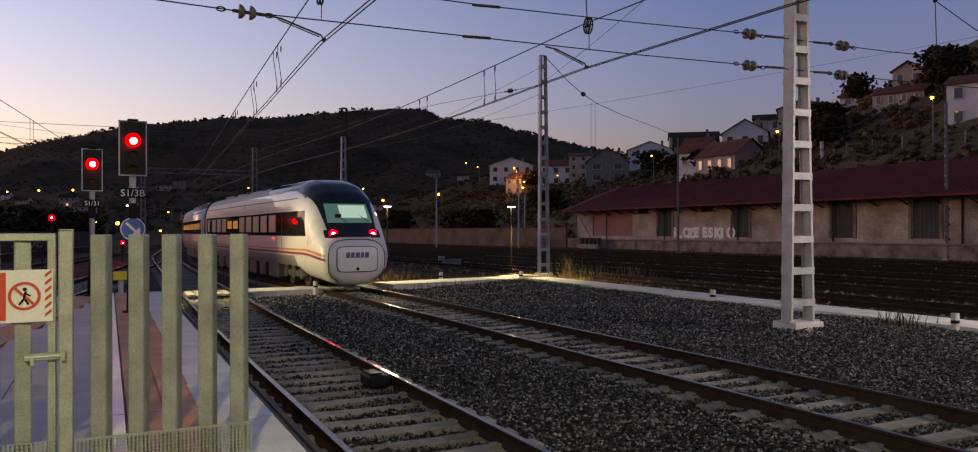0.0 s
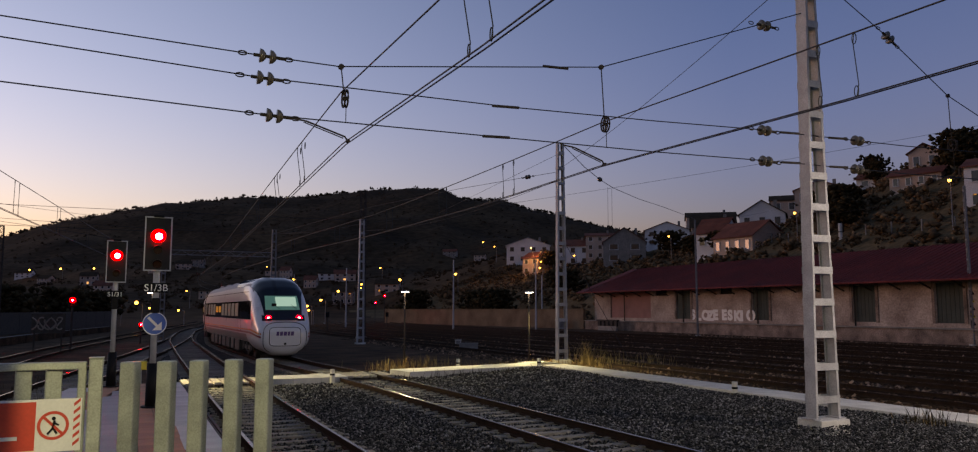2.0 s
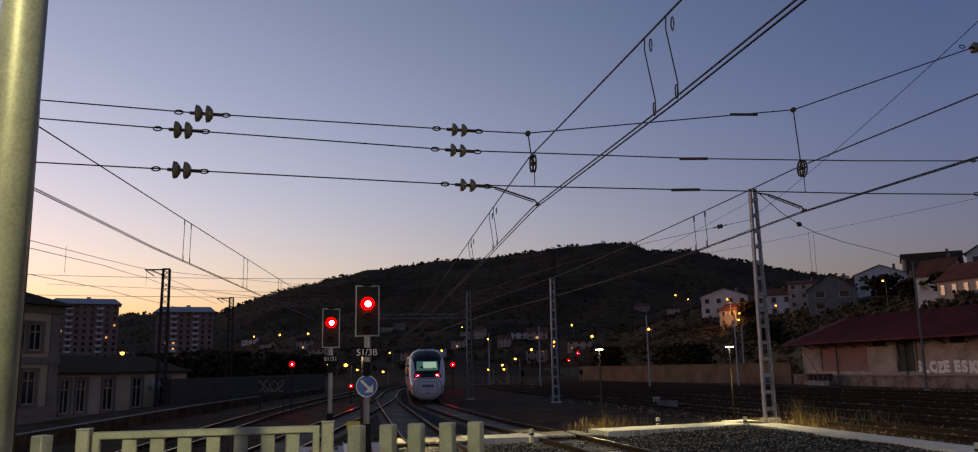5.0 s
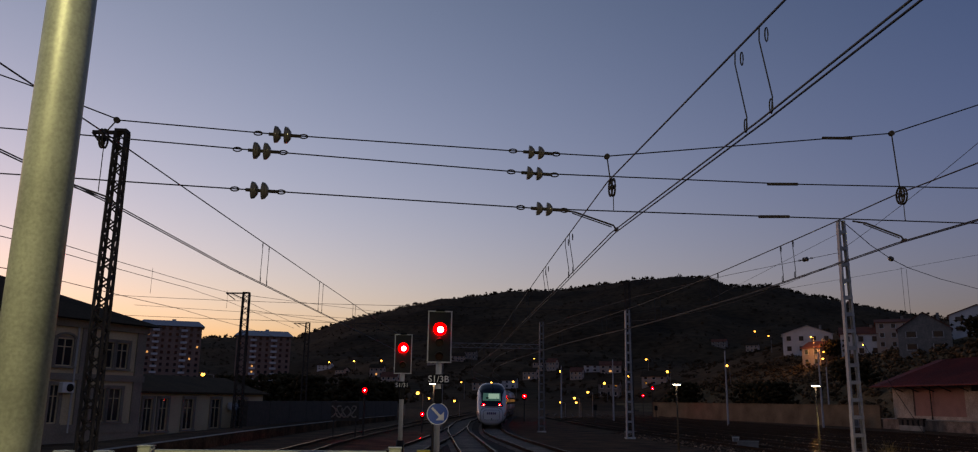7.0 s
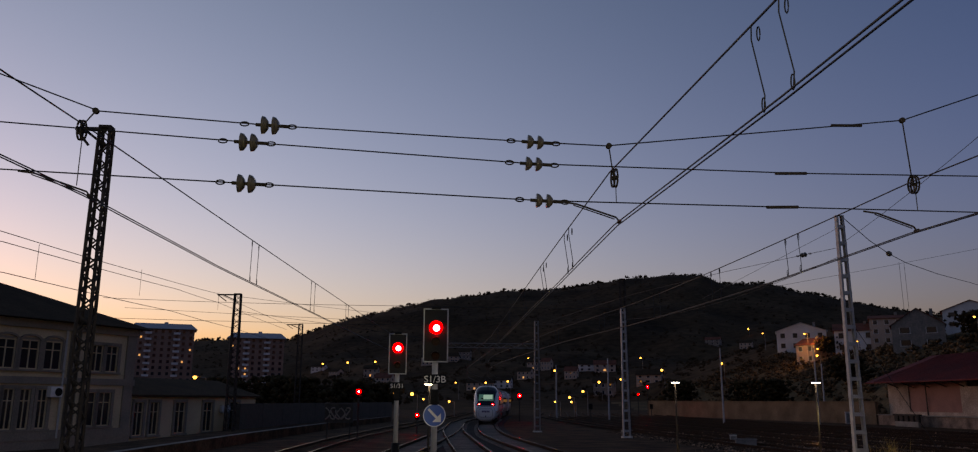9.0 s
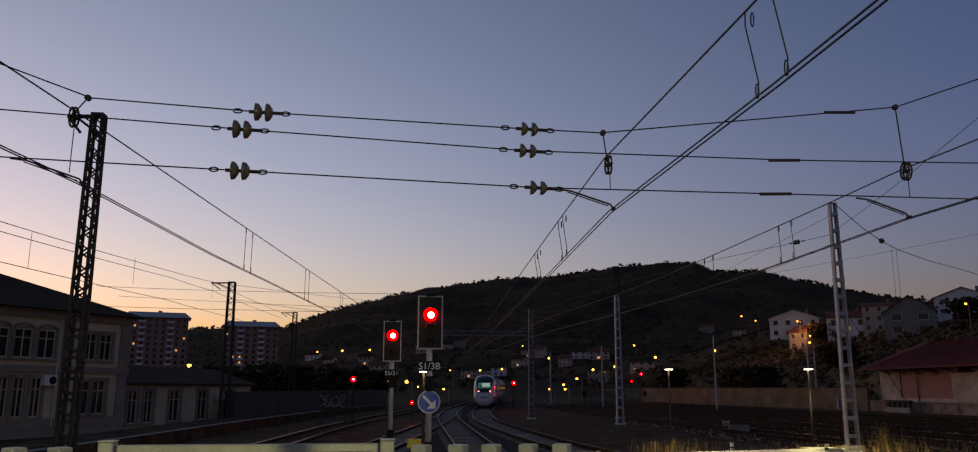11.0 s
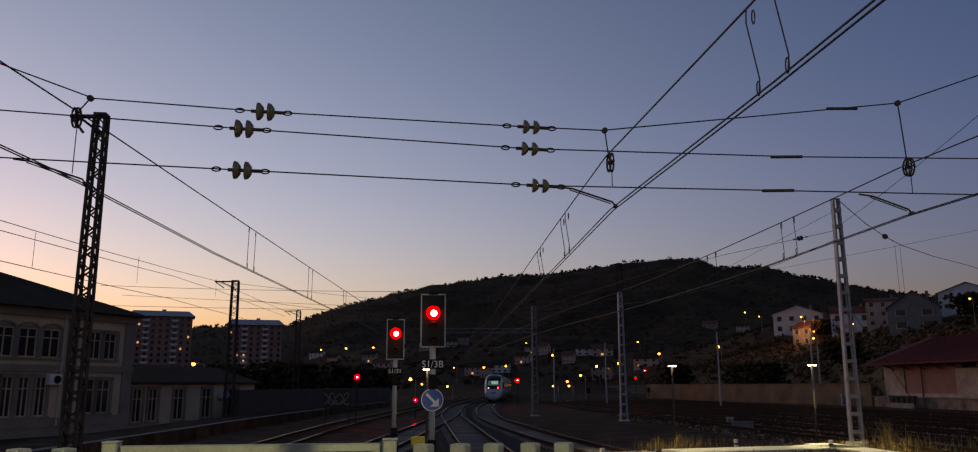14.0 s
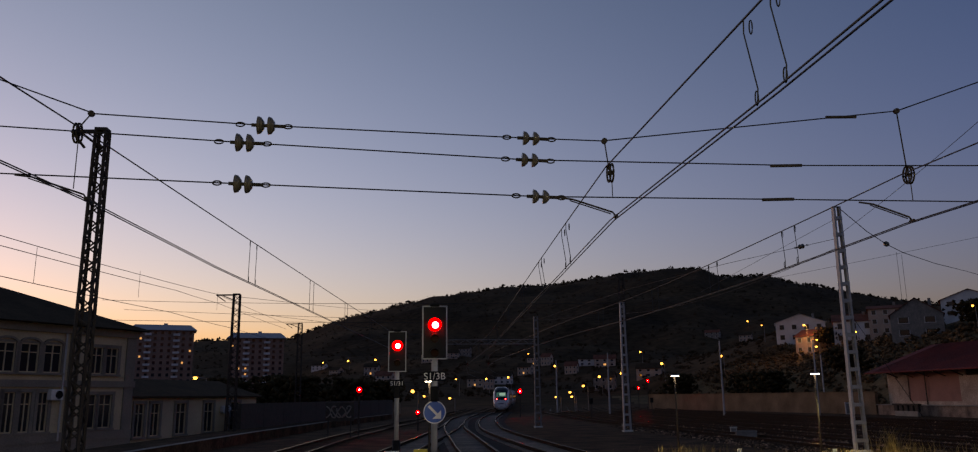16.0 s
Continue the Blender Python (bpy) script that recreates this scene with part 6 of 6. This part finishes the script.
for x, y, w, h, mt, label in ((22.2, 52.4, 1.3, 0.42, M_GALV_DIRTY, "low grey cable cabinet beside siding rails"), (24.1, 59.0, 0.45, 0.4, M_CONC, "small pale marker box beside rails"), (58.5, 103.0, 1.1, 1.5, M_GREYP, "grey relay cabinet by the retaining wall")):
    cb = thing("relay_cabinet", label, "cabinet", m=pose(x, y, -0.34, 0, 0, -20))
    part("housing", box(B(), (0, 0, h / 2), (w, 0.5, h), bevel=0.02), mt, cb)
    part("lid", box(B(), (0, 0, h + 0.02), (w + 0.08, 0.58, 0.05), bevel=0.01), mt, cb)
    part("door", box(B(), (0, -0.256, h / 2), (w * 0.8, 0.012, h * 0.8)), M_GALV_DIRTY, cb)
bf = thing("bank_fence", "thin wire fence with slim posts along the bank", "fence")
ends = [(102.5, 124.4), (86.6, 84.7), (86.1, 76.5), (85.2, 68.2), (84.4, 59.4), (84, 45)]
tops = []
for (xa, ya), (xb, yb_) in zip(ends, ends[1:]):
    n = max(2, int(math.hypot(xb - xa, yb_ - ya) / 3.0))
    for k in range(n):
        x, y = xa + (xb - xa) * k / n, ya + (yb_ - ya) * k / n
        z = float(ground_z(x, y))
        part("post", box(B(), (x, y, z + 0.55), (0.12, 0.12, 1.7)), M_CONC_OLD, bf)
        tops.append((x, y, z))
for h in (0.5, 0.9, 1.3):
    part("fence_wire", line(B(), [(x, y, z + h) for x, y, z in tops], 0.015, 4), M_WIRE, bf)

# ---- ballast stones, plants ----


def scatter(name, pts, sizes, material, label, category, flat=0.7, shape="stone"):
    """Many small uneven pieces as one mesh."""
    rng = np.random.default_rng(3)
    base = np.array([(1, 0, 0), (-1, 0, 0), (0, 1, 0), (0, -1, 0), (0, 0, 1), (0, 0, -1)], float)
    tri = np.array([(0, 2, 4), (2, 1, 4), (1, 3, 4), (3, 0, 4), (2, 0, 5), (1, 2, 5), (3, 1, 5), (0, 3, 5)])
    n = len(pts)
    v = base[None] * (1 + rng.uniform(-0.45, 0.35, (n, 6, 1)))
    v[:, :, 2] *= flat
    v += rng.uniform(-0.25, 0.25, (n, 6, 3))
    a = rng.uniform(0, 6.283, n)
    c, s = np.cos(a)[:, None], np.sin(a)[:, None]
    x = v[:, :, 0] * c - v[:, :, 1] * s
    y = v[:, :, 0] * s + v[:, :, 1] * c
    v = np.stack([x, y, v[:, :, 2]], -1) * np.asarray(sizes)[:, None, None] + np.asarray(pts)[:, None, :]
    f = (tri[None] + (np.arange(n) * 6)[:, None, None]).reshape(-1)
    me = bpy.data.meshes.new(name)
    me.vertices.add(n * 6)
    me.vertices.foreach_set("co", v.reshape(-1))
    m = n * 8
    me.loops.add(m * 3)
    me.loops.foreach_set("vertex_index", f.astype(np.int32))
    me.polygons.add(m)
    me.polygons.foreach_set("loop_start", np.arange(0, m * 3, 3, dtype=np.int32))
    me.update(calc_edges=True)
    me.materials.append(material)
    return tagged(new(name, me), label, category, kind="stuff")


rng = np.random.default_rng(11)
P, S = [], []
for count, y0, y1, size in ((105000, 2.5, 13, 0.024), (75000, 13, 24, 0.031), (30000, 24, 34, 0.045)):
    y = rng.uniform(y0, y1, count)
    x = rng.uniform(1.5, 16.9, count)
    tn = np.interp(y, *TRACKS["near"])
    tm = np.interp(y, *TRACKS["main"])
    z = np.full(count, -0.195)
    for c in (tn, tm):
        d = np.abs(x - c)
        z = np.where(d < 1.3, -0.212, z)
    on_sl = ((np.mod(y + 12, 0.6) < 0.1) | (np.mod(y + 12, 0.6) > 0.5)) & ((np.abs(x - tn) < 1.3) | (np.abs(x - tm) < 1.3))
    on_rail = (np.abs(np.abs(x - tn) - 0.87) < 0.09) | (np.abs(np.abs(x - tm) - 0.87) < 0.09)
    k = ~(on_sl & (rng.uniform(0, 1, count) < 0.9)) & ~on_rail
    z = z + rng.uniform(-0.02, 0.03, count) + 0.03 * np.sin(x * 2.1) * np.sin(y * 1.3) + 0.15 * np.clip((x - 12.2) / 3.4, 0, 1)
    P.append(np.stack([x, y, z], -1)[k])
    S.append((size * rng.uniform(0.55, 1.35, count))[k])
count = 45000
yq = rng.uniform(4, 75, count)
xq = rng.uniform(18.6, 58, count)
scatter("gravel", np.concatenate(P), np.concatenate(S), M_STONE, "grey crushed stone ballast heaped round sleepers", "gravel")
scatter("cinder_gravel", np.stack([xq, yq, np.full(count, -0.33) + rng.uniform(-0.03, 0.03, count)], -1), rng.uniform(0.03, 0.13, count), M_CINDER, "dark cinder and stones between siding rails", "gravel")


def blades(name, pts, hs, material, label, category, lean=0.35, width=0.012, per=1):
    rng2 = np.random.default_rng(5)
    n = len(pts)
    pts = np.asarray(pts)
    a = rng2.uniform(0, 6.283, n)
    l = rng2.uniform(0.05, lean, n) * hs
    dx, dy = np.cos(a) * l, np.sin(a) * l
    w = width
    px, py = -np.sin(a) * w, np.cos(a) * w
    v = np.zeros((n, 5, 3))
    v[:, 0] = pts + np.stack([px, py, 0 * a], -1)
    v[:, 1] = pts - np.stack([px, py, 0 * a], -1)
    mid = pts + np.stack([dx * 0.35, dy * 0.35, hs * 0.6], -1)
    v[:, 2] = mid - np.stack([px, py, 0 * a], -1) * 0.7
    v[:, 3] = mid + np.stack([px, py, 0 * a], -1) * 0.7
    v[:, 4] = pts + np.stack([dx, dy, hs], -1)
    me = bpy.data.meshes.new(name)
    faces = []
    for i in range(n):
        o = i * 5
        faces += [(o, o + 1, o + 2, o + 3), (o + 3, o + 2, o + 4)]
    me.from_pydata(v.reshape(-1, 3).tolist(), [], faces)
    me.materials.append(material)
    return tagged(new(name, me), label, category, kind="stuff")


def tuft(cx, cy, rx, ry, n, h):
    x, y = rng.normal(cx, rx, n), rng.normal(cy, ry, n)
    return np.stack([x, y, np.full(n, -0.32)], -1), h * rng.uniform(0.35, 1.15, n)


T = [tuft(21.2, 34.8, 0.3, 0.35, 150, 1.35), tuft(21.8, 34.3, 0.6, 0.5, 120, 0.8), tuft(22.9, 33.6, 0.8, 0.6, 70, 0.5), tuft(24.4, 33.4, 0.5, 0.4, 50, 0.7), tuft(19.0, 34.6, 0.5, 0.4, 120, 0.5), tuft(20.6, 33.6, 0.7, 0.4, 120, 0.4), tuft(15.5, 34.5, 2.0, 0.9, 90, 0.4), tuft(12.4, 35.6, 0.7, 0.5, 90, 0.7), tuft(13.5, 37.5, 1.4, 1.0, 110, 0.6), tuft(11.0, 35.6, 0.4, 0.8, 90, 0.6), tuft(16.6, 24, 0.25, 6, 260, 0.35), tuft(16.5, 12.6, 0.3, 0.35, 50, 0.5), tuft(18.8, 20, 0.5, 8, 160, 0.3), tuft(19.5, 29, 1.0, 3, 120, 0.35), tuft(17, 33.9, 0.8, 0.4, 200, 0.45)]
blades("dry_grass", np.concatenate([t[0] for t in T]), np.concatenate([t[1] for t in T]), M_GRASS, "tufts of tall dry straw-coloured grass", "grass", 0.75)
T = [tuft(16.2, 30, 0.3, 1.2, 120, 0.5), tuft(13.2, 30.3, 1.5, 0.3, 160, 0.45), tuft(16.4, 12.4, 0.3, 0.3, 120, 0.7), tuft(-3, 30, 1.5, 5, 300, 0.3)]
blades("weeds", np.concatenate([t[0] for t in T]), np.concatenate([t[1] for t in T]), M_LEAF, "dark straggly weeds along the concrete path", "weeds", 0.6)


def clumps(n, where, size):
    out, sz = [], []
    for _ in range(n):
        x, y, s = where()
        z = float(ground_z(x, y))
        for k in range(9):
            r = s * random.uniform(0.2, 0.55)
            out.append((x + random.gauss(0, s * 0.45), y + random.gauss(0, s * 0.45), z + s * random.uniform(0.1, 1.1)))
            sz.append(r)
    return np.array(out), np.array(sz)


random.seed(4)
p1, s1 = clumps(4200, lambda: (random.uniform(66, 118), random.uniform(15, 220), random.choice((0.25, 0.35, 0.5, 0.7, 1.1))), 1)
scatter("scrub", p1, s1, M_SCRUB, "dark scrub and bushes covering the bank", "bushes", 0.8)


def ridge_spot():
    az = math.radians(random.uniform(-14, 38))
    r = random.uniform(880, 1010)
    return r * math.sin(az), r * math.cos(az), random.choice((0.8, 1.1, 1.4, 1.8, 2.4))


p1, s1 = clumps(1500, ridge_spot, 1)
scatter("ridge_woods", p1, s1, M_WOODS, "dark woods along the mountain ridge", "woods", 1.0)


def slope_spot():
    az = math.radians(random.uniform(-16, 40))
    r = random.uniform(230, 860)
    return r * math.sin(az), r * math.cos(az), random.uniform(0.4, 1.5)


p1, s1 = clumps(3600, slope_spot, 1)
scatter("slope_woods", p1, s1, M_WOODS, "dark woods and scrub on the mountain slope", "woods", 0.6)


def tree(x, y, h, r, label, seed=0):
    z = float(ground_z(x, y))
    t = thing("tree", label, "tree", "trees", m=pose(x, y, z - 0.2))
    rnd = random.Random(seed)
    bm = B()
    rod(bm, (0, 0, 0), (0, 0, h * 0.55), h * 0.035, h * 0.02, 8)
    for k in range(7):
        a, e = k * 0.9 + rnd.random(), rnd.uniform(0.4, 0.9)
        zz = h * rnd.uniform(0.3, 0.55)
        rod(bm, (0, 0, zz), (r * e * math.cos(a), r * e * math.sin(a), zz + h * rnd.uniform(0.12, 0.35)), h * 0.015, h * 0.006, 5)
    part("trunk", bm, M_STEEL_DARK, t)
    pts, sz = [], []
    for k in range(420):
        u, v, w = rnd.gauss(0, 0.45), rnd.gauss(0, 0.45), rnd.uniform(-0.5, 0.55)
        q = 1 - 0.5 * abs(w)
        pts.append((u * r * q, v * r * q, h * 0.66 + w * h * 0.62))
        sz.append(rnd.uniform(0.05, 0.16) * r)
    cr = scatter("crown", np.array(pts), np.array(sz), M_LEAF, "", "", 0.8)
    for key in ("kind", "label", "category"):
        if key in cr:
            del cr[key]
    cr.parent = t


for i, (x, y, h, r) in enumerate(((100.5, 69.6, 6.0, 3.4), (104, 71.5, 5.5, 3.2), (114.5, 94.7, 5, 2.8), (110, 90.5, 4.2, 2.2), (91.8, 82.0, 5.6, 3.2), (95, 84.5, 5, 3.0), (88, 78, 4.6, 3.0), (97, 90, 4, 2.8), (104, 188, 5.5, 3.2), (113, 165, 5, 3.4), (110, 145, 6, 3.6), (103, 128, 4.5, 3), (90, 104, 4, 3), (-14, 120, 6, 4), (-20, 130, 6.5, 4.5), (-9, 135, 6, 4.2), (-24, 118, 5.5, 4), (-30, 140, 6.5, 4.5), (-4, 150, 6, 4.5), (70, 150, 7, 4.5), (74, 170, 7, 4.5), (66, 190, 7, 4.5), (80, 140, 6, 4))):
    tree(x, y, h, r, "dark bushy tree at dusk" if i % 2 else "dark spreading evergreen tree at dusk", i)

# ---- what moves ----


def motions():
    ts = [0, 0.5, 1, 1.5, 2, 2.5, 3, 3.5, 4, 4.5, 5, 6, 7.5, 9, 10, 11, 12.5, 14, 16]
    ds = [30.0, 32.7, 35.6, 38.8, 42.2, 45.8, 49.4, 53.0, 56.6, 60.2, 63.8, 71, 81.8, 93.0, 100, 107.2, 118, 128.5, 142.4]
    yy_, xx_ = TRACKS["main"]
    arc = np.concatenate([[0], np.cumsum(np.hypot(np.diff(yy_), np.diff(xx_)))])

    def at(s):
        return np.array([np.interp(s, arc, xx_), np.interp(s, arc, yy_)])

    rows = {0: [], 1: [], 2: []}
    for t in np.arange(0, 16.01, 0.5):
        d = float(np.interp(t, ts, ds))
        y_nose = math.sqrt(max(1, d * d - 7.5 ** 2)) - 1.1
        s0 = float(np.interp(y_nose, yy_, arc))
        for k, (s, length) in enumerate(((s0, 23.4), (s0 + 23.95, 24.0), (s0 + 48.5, 24.0))):
            a, b = at(s + 3.5), at(s + length - 3.5)
            u = (b - a) / np.linalg.norm(b - a)
            o = a - u * 3.5
            rows[k].append((float(t), pose(float(o[0]), float(o[1]), 0, 0, 0, math.degrees(math.atan2(-u[0], u[1])))))
    for k, car in enumerate((REAR, MIDDLE, FRONT)):
        walk(car, rows[k])


motions()
